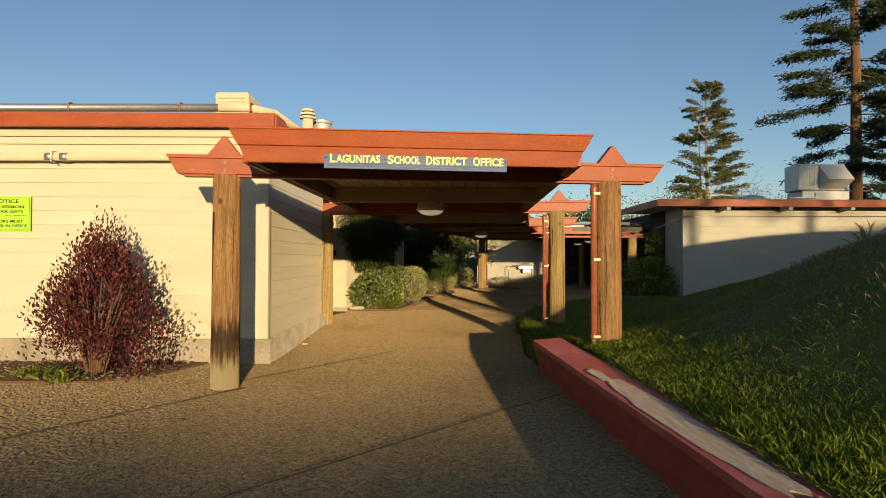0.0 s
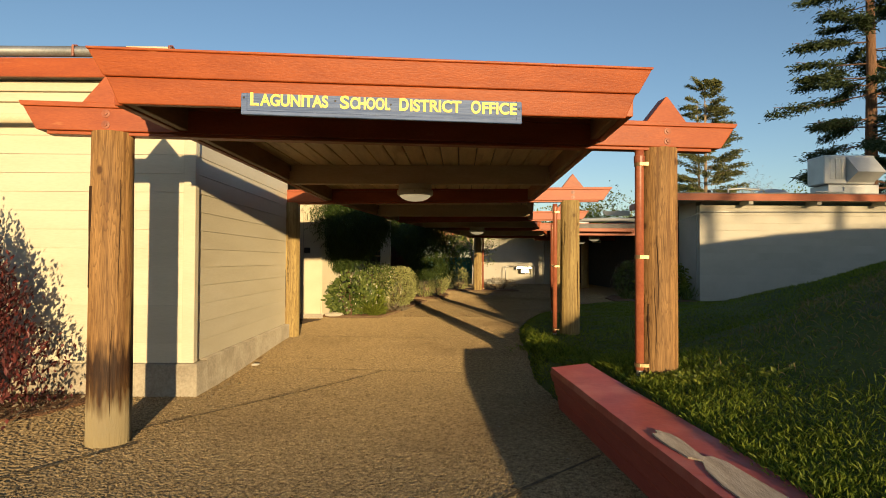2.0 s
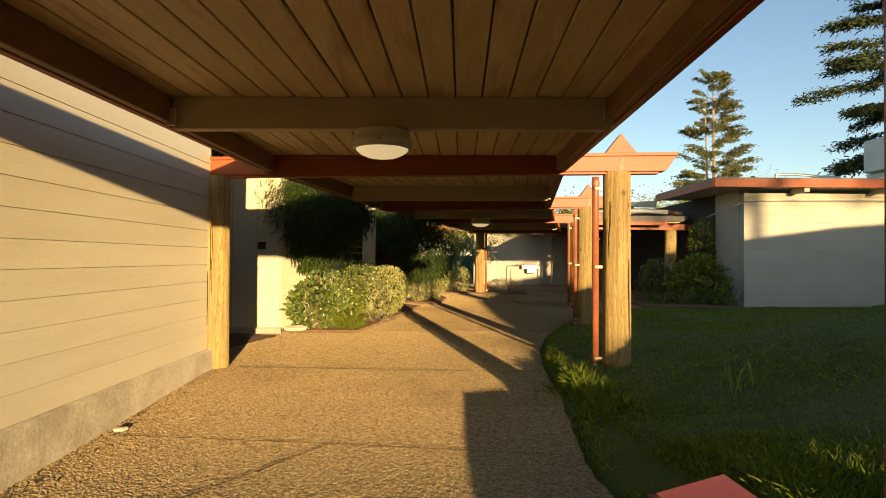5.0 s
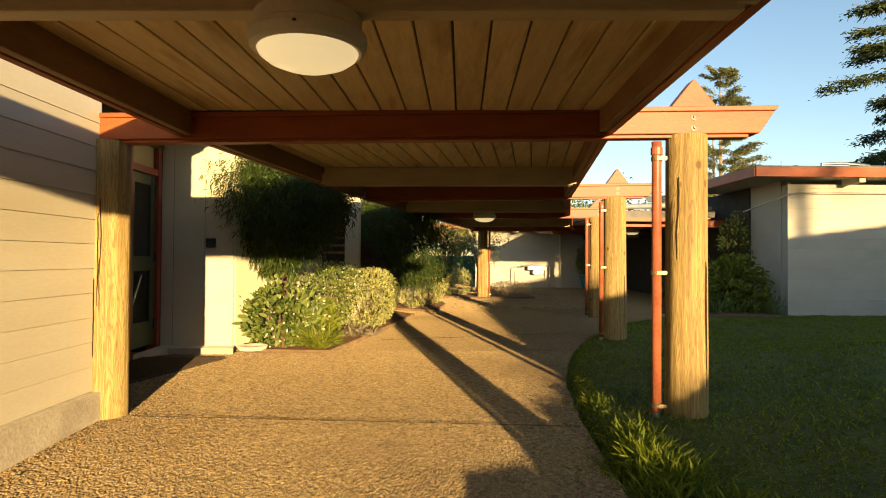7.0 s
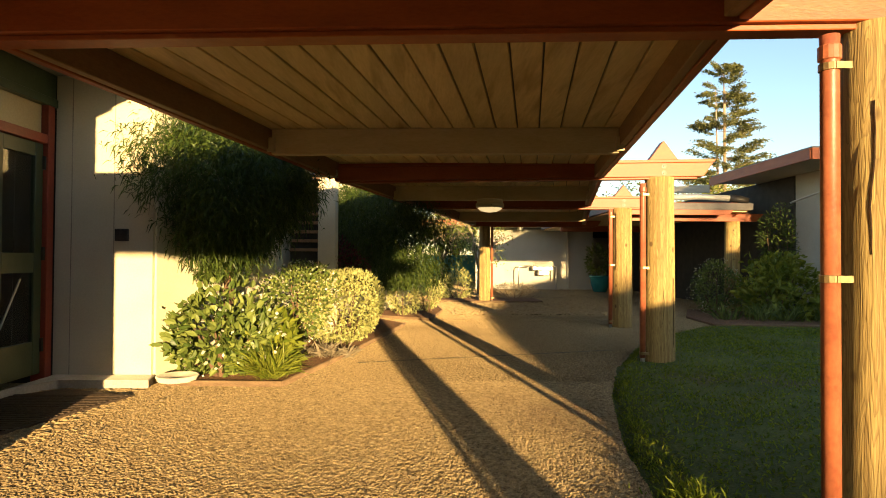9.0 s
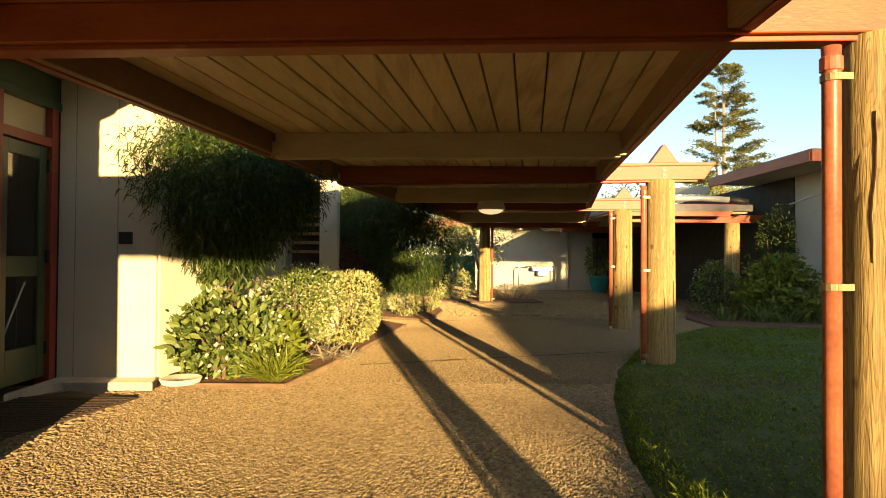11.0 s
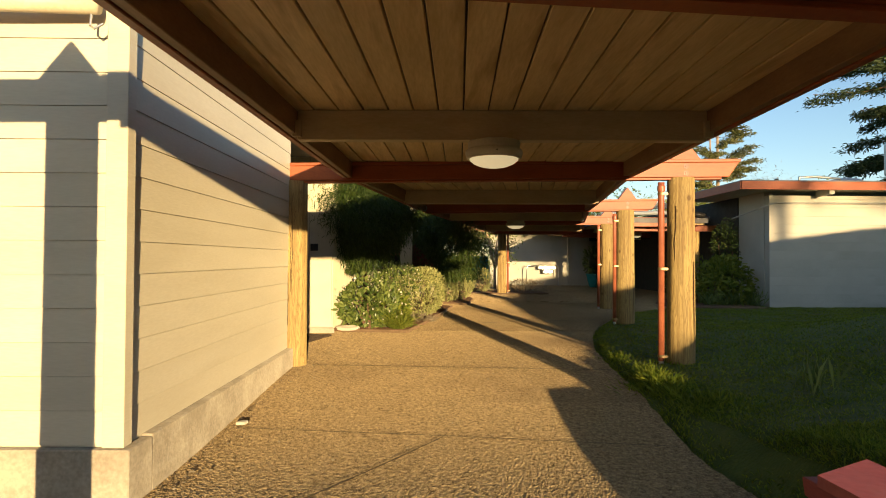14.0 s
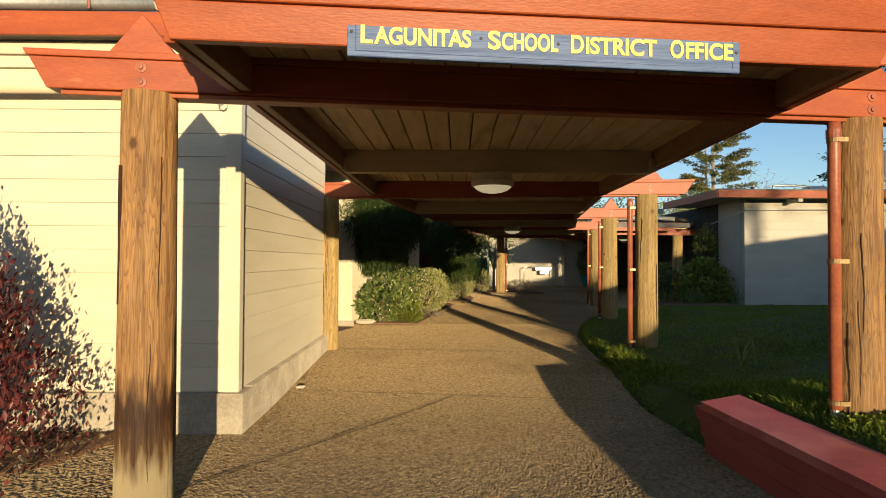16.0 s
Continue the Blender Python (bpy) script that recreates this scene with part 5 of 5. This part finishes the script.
eave_f = part("eave_fascia", bar((-0.5, FY - 0.92), (9, FY - 0.92), 0.04, 2.30, 2.50), red_paint)
tagged(eave_f, "dark red roof fascia board", "fascia", kind="structure")
sof_f = part("soffit", box(-0.45, 9, FY - 0.88, FY + 0.1, 2.28, 2.356), white_wall)
tagged(sof_f, "pale soffit under the far eave", "soffit", kind="structure")
for x in (2.0, 3.1, 4.2, 5.3):
    r = part("rafter_end", box(x - 0.06, x + 0.06, FY - 0.7, FY, 2.18, 2.278, 0.004), white_wall)
    tagged(r, "pale rafter end under the eave", "rafter", "rafter ends")
dsp = part("white_downspout", tube([(4.75, FY - 0.75, 2.26), (4.75, FY - 0.6, 2.2), (4.85, FY - 0.06, 2.05), (4.85, FY - 0.06, 0.2), (4.85, FY - 0.16, 0.12)], 0.04, 10), white_wall, smooth=True)
tagged(dsp, "white painted downspout on the far wall", "downspout")
ftn = thing("drinking_fountain", "stainless drinking fountain with pipe rail on the wall", "drinking fountain", at=(3.8, FY - 0.3, 0))
part("trough", box(3.55, 4.25, FY - 0.42, FY - 0.003, 0.78, 0.92, 0.02), steel, ftn)
part("basin", box(3.75, 4.15, FY - 0.40, FY - 0.003, 0.60, 0.778, 0.03), steel, ftn)
part("rail", tube([(3.05, FY - 0.5, 0.03), (3.05, FY - 0.5, 0.86), (3.12, FY - 0.5, 0.93), (3.5, FY - 0.5, 0.93), (3.5, FY - 0.02, 0.93)], 0.02, 8), steel, ftn, smooth=True)
part("rail", tube([(4.35, FY - 0.5, 0.03), (4.35, FY - 0.5, 0.9), (4.35, FY - 0.02, 0.92)], 0.02, 8), steel, ftn, smooth=True)
part("spout", tube([(3.7, FY - 0.2, 0.92), (3.7, FY - 0.25, 1.0), (3.7, FY - 0.3, 0.98)], 0.012, 8), steel, ftn)
white_d = thing("porch_door", "pale door in the dark breezeway", "door", at=(7.0, FY + 2.7, 0))
part("leaf", box(6.3, 7.2, FY + 2.74, FY + 2.797, 0.0, 2.05, 0.006), white_wall, white_d)
part("knob", lathe([(0, 0), (0.03, 0.01), (0.03, 0.03), (0, 0.05)], 12, (7.1, FY + 2.7, 1.0)), steel, white_d)
# near-black colour stands in for the shade under the breezeway roof
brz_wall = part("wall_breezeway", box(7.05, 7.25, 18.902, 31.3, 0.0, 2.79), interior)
tagged(brz_wall, "wall along the breezeway, its shade put into a near-black colour", "wall", kind="structure")
exit_s = thing("exit_sign", "small pale sign hung in the breezeway", "sign", at=(5.5, 22, 1.9))
part("plate", box(5.35, 5.65, 22.0, 22.02, 1.80, 1.90, 0.002), white_wall, exit_s)
part("bar", box(5.39, 5.61, 21.994, 21.998, 1.835, 1.865), teal_paint, exit_s)
part("hanger", tube([(5.5, 22.01, 1.90), (5.5, 22.01, 2.12)], 0.006, 6), galv, exit_s)

pot = thing("plant_pot", "teal glazed pot with a leafy plant", "plant pot", at=(5.62, 27.2, 0.09))
part("pot", lathe([(0, 0), (0.20, 0), (0.29, 0.25), (0.33, 0.48), (0.36, 0.50), (0.36, 0.55), (0.31, 0.55), (0.30, 0.50), (0, 0.48)], 26, (5.62, 27.2, 0.09)), teal_glaze, pot, smooth=True)
rng = np.random.default_rng(77)
pp, dd = ragged(rng, 500, 0.3)
part("foliage", leaf_mesh(np.array([5.58, 27.2, 1.15]) + pp * np.array([0.45, 0.45, 0.6]), dd + np.array([0, 0, 0.3]), 0.14, 0.05, rng), broad_leaf, pot)

table = thing("picnic_table", "dark picnic table with benches on the far paving", "picnic table", at=(-0.3, 33, 0))
part("top", box(-1.2, 0.7, 32.6, 33.3, 0.70, 0.75, 0.01), teal_paint, table)
for y in (32.05, 33.55):
    part("seat", box(-1.2, 0.7, y, y + 0.28, 0.42, 0.46, 0.01), teal_paint, table)
for x in (-0.8, 0.3):
    part("leg", tube([(x, 32.15, 0.0), (x, 32.75, 0.70)], 0.03, 8), dark_metal, table)
    part("leg", tube([(x, 33.75, 0.0), (x, 33.15, 0.70)], 0.03, 8), dark_metal, table)
bin_ = thing("metal_container", "teal metal container on the far paving", "container", at=(0.8, 37, 0))
part("body", box(-0.6, 2.2, 36.5, 38.0, 0.0, 1.35, 0.03), teal_paint, bin_)
for i in range(5):
    part("rib", box(-0.5 + i * 0.6, -0.42 + i * 0.6, 36.46, 36.498, 0.1, 1.25, 0.004), teal_paint, bin_)

# ---- planting beds ----
def bed(name, label, pts, z, rim=True):
    b = part(name, slab(pts, z - 0.06, z, 0.01), mulch)
    tagged(b, label, "planting bed", kind="structure")
    if rim:
        for i, (p, q) in enumerate(zip(pts, pts[1:])):
            if rim is True or i in rim:
                part("edging", bar(p, q, 0.035, z - 0.05, z + 0.008, 0.006), edging_wood, b)
    return b


bed("planting_bed", "bark mulch bed under the west wall", [(-14, 5.75), (-4.3, 5.62), (-3.4, 5.62), (-2.95, 6.1), (-2.75, 6.73), (-14, 6.73)], 0.02, rim=())
bed("planting_bed", "mulched planting bed along the walkway", [(-2.25, 12.953), (-2.001, 12.627), (-1.044, 12.608), (-0.757, 14.082), (-0.432, 16.091), (-0.278, 17.144), (-0.853, 18.005), (-1.714, 18.005)], 0.135, rim=(1, 2, 3, 4))
bed("planting_bed", "mulched planting bed along the walkway", [(-0.853, 18.388), (0.123, 17.862), (0.344, 19.632), (0.2, 20.972), (-0.757, 20.781)], 0.135, rim=(0, 1, 2))
bed("planting_bed", "mulched bed around the far log post", [(-0.183, 22.503), (1.205, 22.073), (2.832, 22.216), (2.784, 23.556), (0.391, 24.226)], 0.135, rim=(0, 1, 2))
bed("planting_bed", "dark planting bed by the east building", [(4.698, 17.144), (6.755, 17.001), (6.755, 19.632), (5.463, 20.015), (4.794, 18.484)], 0.14, rim=(0,))

# ---- shrubs ----
shrub("red_shrub", "wine-red leafy shrub against the cream wall", (-3.64, 6.02, 0.73), (0.62, 0.46, 0.80), 9000, 0, 0.058, 0.022, red_leaf, 101, spread=0.6, up=1.3, clumps=430, stems=30, rough=0.65, shell=0.2, base=0.0, cone=0.42)
shrub("yew_tree", "dark narrow-leaved clipped shrub by the entrance", (-1.80, 13.46, 1.83), (0.78, 0.70, 0.76), 60000, 0, 0.088, 0.012, yew_leaf, 102, category="shrub", spread=0.5, up=-0.1, droop=0.5, clumps=1300, shell=0.35, rough=0.5, stems=0, base=0.98)
shrub("yew_tree", "dark narrow-leaved clipped shrub by the walkway", (-0.834, 17.24, 1.601), (0.892, 0.825, 0.892), 52000, 0, 0.09, 0.013, yew_leaf, 103, category="shrub", spread=0.5, up=-0.1, droop=0.5, clumps=1300, shell=0.35, rough=0.5, stems=0, base=0.75)
for (x, y, z) in ((-1.81, 13.46, 1.5), (-0.85, 17.24, 1.4)):
    t = part("trunk", tube([(x, y, 0.0), (x + 0.03, y, 0.5), (x, y + 0.02, z)], [0.075, 0.06, 0.03], 10), bark, smooth=True)
    par = [o for o in scene.objects if o.name.startswith("yew_tree") and abs(o.location.y - y) < 0.3][0]
    t.parent = par
    t.matrix_parent_inverse = Matrix.Translation(-par.location)
shrub("flowering_shrub", "broad-leaved shrub with white blossoms by the step", (-1.62, 12.90, 0.46), (0.47, 0.32, 0.36), 1150, 0, 0.095, 0.052, broad_leaf, 104, base=0.12, flowers=(white_leaf, 120, 0.04), rough=0.35, broad=True)
shrub("flowering_shrub", "white blossomed shrub behind the pale hedge", (-1.379, 14.656, 0.644), (0.436, 0.485, 0.485), 2600, 0, 0.055, 0.03, broad_leaf, 105, flowers=(white_leaf, 420, 0.03))
shrub("round_hedge", "rounded pale yellow-green shrub beside the walkway", (-0.929, 15.182, 0.548), (0.504, 0.757, 0.456), 7000, 0, 0.042, 0.022, pale_leaf, 106, rough=0.10, shell=0.7, stems=5)
shrub("leafy_plant", "low leafy yellow-green plant in the bed", (-1.216, 13.173, 0.357), (0.213, 0.291, 0.272), 420, 0, 0.13, 0.045, yellow_leaf, 107, stems=5)
shrub("small_shrub", "small pale shrub beside the walkway", (-0.393, 18.58, 0.452), (0.33, 0.33, 0.33), 1500, 0, 0.05, 0.022, pale_leaf, 108, stems=4)
shrub("small_shrub", "small pale shrub beside the walkway", (0.028, 19.345, 0.452), (0.31, 0.349, 0.349), 1500, 0, 0.05, 0.022, pale_leaf, 109, stems=4)
shrub("dark_shrub", "dark flowering shrub under the clipped trees", (-1.188, 15.996, 1.007), (0.388, 0.485, 0.436), 1500, 0, 0.05, 0.025, red_leaf, 110, stems=5)
tuft("fountain_grass", "arching ornamental grass at the bed corner", -1.188, 12.761, 380, 0.40, yellow_leaf, 111, 0.05, 0.75, 0.010, "ornamental grass", z=0.135)
tuft("dry_fern", "rust-brown dry fern litter in the bed", -0.929, 13.938, 160, 0.22, lavender_leaf, 112, 0.14, 1.0, 0.02, "fern", z=0.135)
shrub("small_shrub", "green shrubs by the far log post", (0.75, 23.4, 0.45), (0.5, 0.4, 0.42), 1400, 0, 0.10, 0.02, pale_leaf, 113, stems=4)
shrub("small_shrub", "green shrubs by the far log post", (0.2, 24.0, 0.5), (0.5, 0.5, 0.48), 1400, 0, 0.08, 0.03, broad_leaf, 114, stems=4)
shrub("lavender", "dry brown lavender by the far log post", (2.25, 23.35, 0.28), (0.65, 0.35, 0.25), 1500, 0, 0.10, 0.012, lavender_leaf, 115, stems=6, up=1.0)
shrub("white_shrub", "dark shrub with small pale blossoms by the breezeway", (5.75, 19.3, 0.65), (0.55, 0.5, 0.58), 2600, 0, 0.05, 0.028, broad_leaf, 116, flowers=(white_leaf, 260, 0.025), stems=5)
shrub("yellow_shrub", "large yellow-green leafy shrub beside the white wall", (6.30, 18.2, 0.68), (0.62, 0.6, 0.74), 2300, 0, 0.13, 0.06, yellow_leaf, 117, clumps=200, stems=9, broad=True, rough=0.4)
shrub("climbing_plant", "dark climber on the white wall corner", (6.80, 19.0, 1.55), (0.26, 0.5, 0.62), 1300, 0, 0.08, 0.02, yew_leaf, 118, base=0.0, stems=4)
for i, (x, y) in enumerate(((5.3, 18.0), (5.75, 17.75), (6.2, 17.7), (6.75, 17.6))):
    tuft("strap_leaves", "grey-green strap-leaved clump at the bed edge", x, y, 60, 0.45, broad_leaf, 130 + i, 0.09, 0.45, 0.025, "iris")
saucer = part("flat_saucer", lathe([(0, 0), (0.15, 0), (0.17, 0.04), (0.16, 0.045), (0, 0.03)], 22, (-1.93, 12.67, 0.135)), stone)
tagged(saucer, "pale round stone saucer at the bed edge", "saucer")
litter = part("paper_scrap", slab([(-1.99, 8.0), (-1.93, 8.01), (-1.92, 8.06), (-1.98, 8.05)], 0.035, 0.055, 0.004), white_wall)
tagged(litter, "scrap of white paper on the paving", "litter")

rng = np.random.default_rng(9)
n = 420
c = np.stack([rng.uniform(-2.0, 1.0, n), rng.uniform(3.0, 20.0, n), np.zeros(n)], axis=1)
c[:, 0] = np.where(rng.random(n) < 0.45, -2.02 + np.abs(rng.normal(0, 0.16, n)), c[:, 0])
c = c[(c[:, 1] < 12.5)]
c[:, 2] = [path_z(y) + 0.011 for y in c[:, 1]]
dl = part("fallen_leaves", leaf_mesh(c, np.concatenate([rng.normal(size=(len(c), 2)), np.zeros((len(c), 1))], axis=1), 0.022, 0.014, rng, 0.0), lavender_leaf)
tagged(dl, "small dry leaves and grit scattered on the paving", "leaf litter", kind="stuff")
n = 900
c = np.stack([rng.uniform(-6, -2.9, n), rng.uniform(5.65, 6.7, n), np.full(n, 0.03)], axis=1)
dl = part("fallen_leaves", leaf_mesh(c, np.concatenate([rng.normal(size=(n, 2)), rng.uniform(0, 0.6, (n, 1))], axis=1), 0.05, 0.018, rng, 0.0), lavender_leaf)
tagged(dl, "dry leaves and bark under the red shrub", "leaf litter", kind="stuff")
tuft("weed", "green weeds in the mulch bed", -4.1, 5.95, 160, 0.12, yellow_leaf, 140, 0.12, 0.8, 0.03, "weed", z=0.02)
tuft("weed", "green weeds in the mulch bed", -3.75, 5.7, 120, 0.09, yellow_leaf, 141, 0.1, 0.8, 0.02, "weed", z=0.02)


# ---- trees ----
def conifer(name, label, x, y, z0, height, radius, bare, seed, mat, trunk_r, needles, whorl=0.75, tilt=0.15, gap=0.25, leaf=(0.5, 0.16), trunk_mat=None, per=34, taper=0.75, droop=0.05, knots=7, stems=1):
    """Tapered trunk, limbs in uneven whorls, and sprays of needles along each limb."""
    rng = np.random.default_rng(seed)
    t = thing(name, label, "tree", at=(x, y, z0))
    part("trunk", tube([(x, y, z0 - 0.3), (x + 0.1, y, z0 + height * 0.4), (x, y + 0.1, z0 + height * 0.98)], [trunk_r, trunk_r * 0.65, 0.05], 12), trunk_mat or bark, t, smooth=True)
    for k in range(1, stems):
        a = k * 2.4
        part("trunk", tube([(x, y, z0 + height * 0.12), (x + math.cos(a) * radius * 0.16, y, z0 + height * 0.3), (x + math.cos(a) * radius * 0.24, y, z0 + height * 0.88)], [trunk_r * 0.6, trunk_r * 0.5, 0.05], 10), trunk_mat or bark, t, smooth=True)
    limbs = bmesh.new()
    cs, ds = [], []
    z = height * bare
    while z < height * 0.985:
        u = (z / height - bare) / (1 - bare)
        reach = radius * (1 - u) ** taper * rng.uniform(0.75, 1.1) * (0.55 + 0.45 * min(1, u * 5))
        for k in range(rng.integers(4, 7)):
            if rng.random() < gap * 0.4:
                continue
            a = rng.uniform(0, math.tau)
            r = reach * rng.uniform(0.55, 1.12) + 0.3
            d = np.array([math.cos(a), math.sin(a), tilt * rng.uniform(-1.2, 1.2) + 0.25 * u])
            s = np.array([x, y, z0 + z])
            e = s + d * r
            m = s + d * r * 0.5 + np.array([0, 0, -0.05 * r])
            tube([s, m, e], [max(0.02, trunk_r * 0.16 * (1 - u)), max(0.015, trunk_r * 0.1 * (1 - u)), 0.012], 5, limbs, caps=False)
            q = int(per * (0.4 + r / radius))
            f = rng.uniform(0.25, 1.0, q) ** 0.8
            sag = np.zeros((q, 3))
            sag[:, 2] = -droop * r * f ** 2
            tuft_at = np.floor(f * knots) / knots + 0.5 / knots
            f = f + (tuft_at - f) * 0.35
            p = s + d * r * f[:, None] + sag + rng.normal(size=(q, 3)) * np.array([0.19, 0.19, 0.075]) * (0.35 + r * 0.26)
            cs.append(p)
            ds.append(d * 0.7 + rng.normal(size=(q, 3)) * np.array([0.7, 0.7, 0.35]))
        z += whorl * rng.uniform(0.6, 1.4)
    part("limb", limbs, trunk_mat or bark, t)
    part("crown", leaf_mesh(np.concatenate(cs), np.concatenate(ds), leaf[0], leaf[1], rng, 0.2), mat, t)
    return t


conifer("pine_tree", "tall sunlit conifer far behind the roofs", 37.5, 84, 0, 26.5, 6.3, 0.10, 201, conifer_leaf, 0.36, 0, 0.50, 0.22, 0.5, (0.42, 0.13), pale_bark, 210, 0.36, -0.02, 6, 3)
conifer("redwood_tree", "dark tall redwood beside the east building", 20.95, 30, 0, 26, 4.1, 0.10, 202, redwood_leaf, 0.34, 0, 0.60, 0.14, 0.5, (0.24, 0.065), red_bark, 520, 0.40, 0.10, 8)


def broad_tree(name, label, x, y, height, radius, seed, mat, count, leaf, bark_mat, z0=0.0, trunk=0.3, bare=False):
    """Trunk, forking limbs and clumps of leaves at their ends."""
    rng = np.random.default_rng(seed)
    t = thing(name, label, "tree", at=(x, y, z0))
    bm = bmesh.new()
    base = np.array([x, y, z0 - 0.1])
    fork = base + np.array([0, 0, height * trunk])
    tube([base, fork], [radius * 0.06, radius * 0.045], 9, bm)
    tips = []
    for i in range(9):
        a = i * math.tau / 9 + rng.uniform(-0.3, 0.3)
        r = radius * rng.uniform(0.35, 0.95)
        e = fork + np.array([math.cos(a) * r, math.sin(a) * r, (height * (1 - trunk)) * rng.uniform(0.35, 0.98)])
        m = (fork + e) / 2 + np.array([0, 0, 0.1 * height])
        tube([fork, m, e], [radius * 0.03, radius * 0.02, 0.008], 6, bm, caps=False)
        for k in range(6):
            s = fork + (e - fork) * rng.uniform(0.35, 0.95)
            g = s + rng.normal(size=3) * radius * 0.28 + np.array([0, 0, 0.08 * height])
            tube([s, g], [radius * 0.010, 0.004], 4, bm, caps=False)
            tips.append(g)
        tips.append(e)
    part("trunk", bm, bark_mat, t, smooth=True)
    tips = np.array(tips)
    pick = rng.integers(0, len(tips), count)
    p = tips[pick] + rng.normal(size=(count, 3)) * radius * (0.13 if not bare else 0.2)
    part("crown", leaf_mesh(p, rng.normal(size=(count, 3)) + np.array([0, 0, 0.2]), leaf[0], leaf[1], rng, 0.2), mat, t)
    return t


broad_tree("young_tree", "slender young tree by the far post", 1.5, 25.6, 2.6, 1.1, 210, broad_leaf, 1200, (0.09, 0.04), pale_bark, trunk=0.35)
broad_tree("young_tree", "slender yellowing tree by the far building", 0.4, 27.2, 3.2, 1.2, 211, yellow_leaf, 1500, (0.09, 0.04), pale_bark, trunk=0.35)
for i, (x, y, h, r) in enumerate(((14.5, 62, 6.5, 3.4), (19.5, 66, 7.4, 3.8), (24, 64, 8.0, 4.0), (29, 70, 9.5, 4.4), (10, 60, 5.2, 2.8), (33.5, 66, 8.5, 4), (38, 75, 8.5, 5))):
    broad_tree("bare_tree", "leafless brownish tree behind the roofs", x, y, h, r, 220 + i, twig_leaf if i % 3 else conifer_leaf, 2600, (0.5, 0.035) if i % 3 else (0.32, 0.14), pale_bark, trunk=0.2, bare=True)
for i, (x, y, h, r) in enumerate(((-3, 46, 5, 3.2), (1.5, 48, 5.5, 3.2), (6, 50, 5, 3), (-8, 48, 6, 3.5), (12, 52, 5.5, 3.2), (17, 58, 6.2, 3.8), (23, 60, 6.8, 4.0), (29, 62, 7.2, 4.2), (36, 62, 7.5, 4.5))):
    broad_tree("background_tree", "green tree beyond the far building", x, y, h, r, 240 + i, broad_leaf if i % 2 else yellow_leaf, 3200, (0.28, 0.13), bark, trunk=0.22)

# out-of-view trees, crowns placed to shade the east fascia and roof unit
for i, (x, y, h, r) in enumerate(((16.2, -26, 4.8, 2.7), (19.9, -27, 4.6, 2.9), (23.2, -26.5, 5.0, 3.0), (27, -26, 5.5, 3.4), (31, -27, 6.0, 3.6))):
    broad_tree("bank_tree", "unseen tree behind the camera, placed to shade the east building", x, y, h, r, 260 + i, broad_leaf, 4200, (0.30, 0.14), bark, z0=along(RIDGE, x) - 0.1, trunk=0.36)
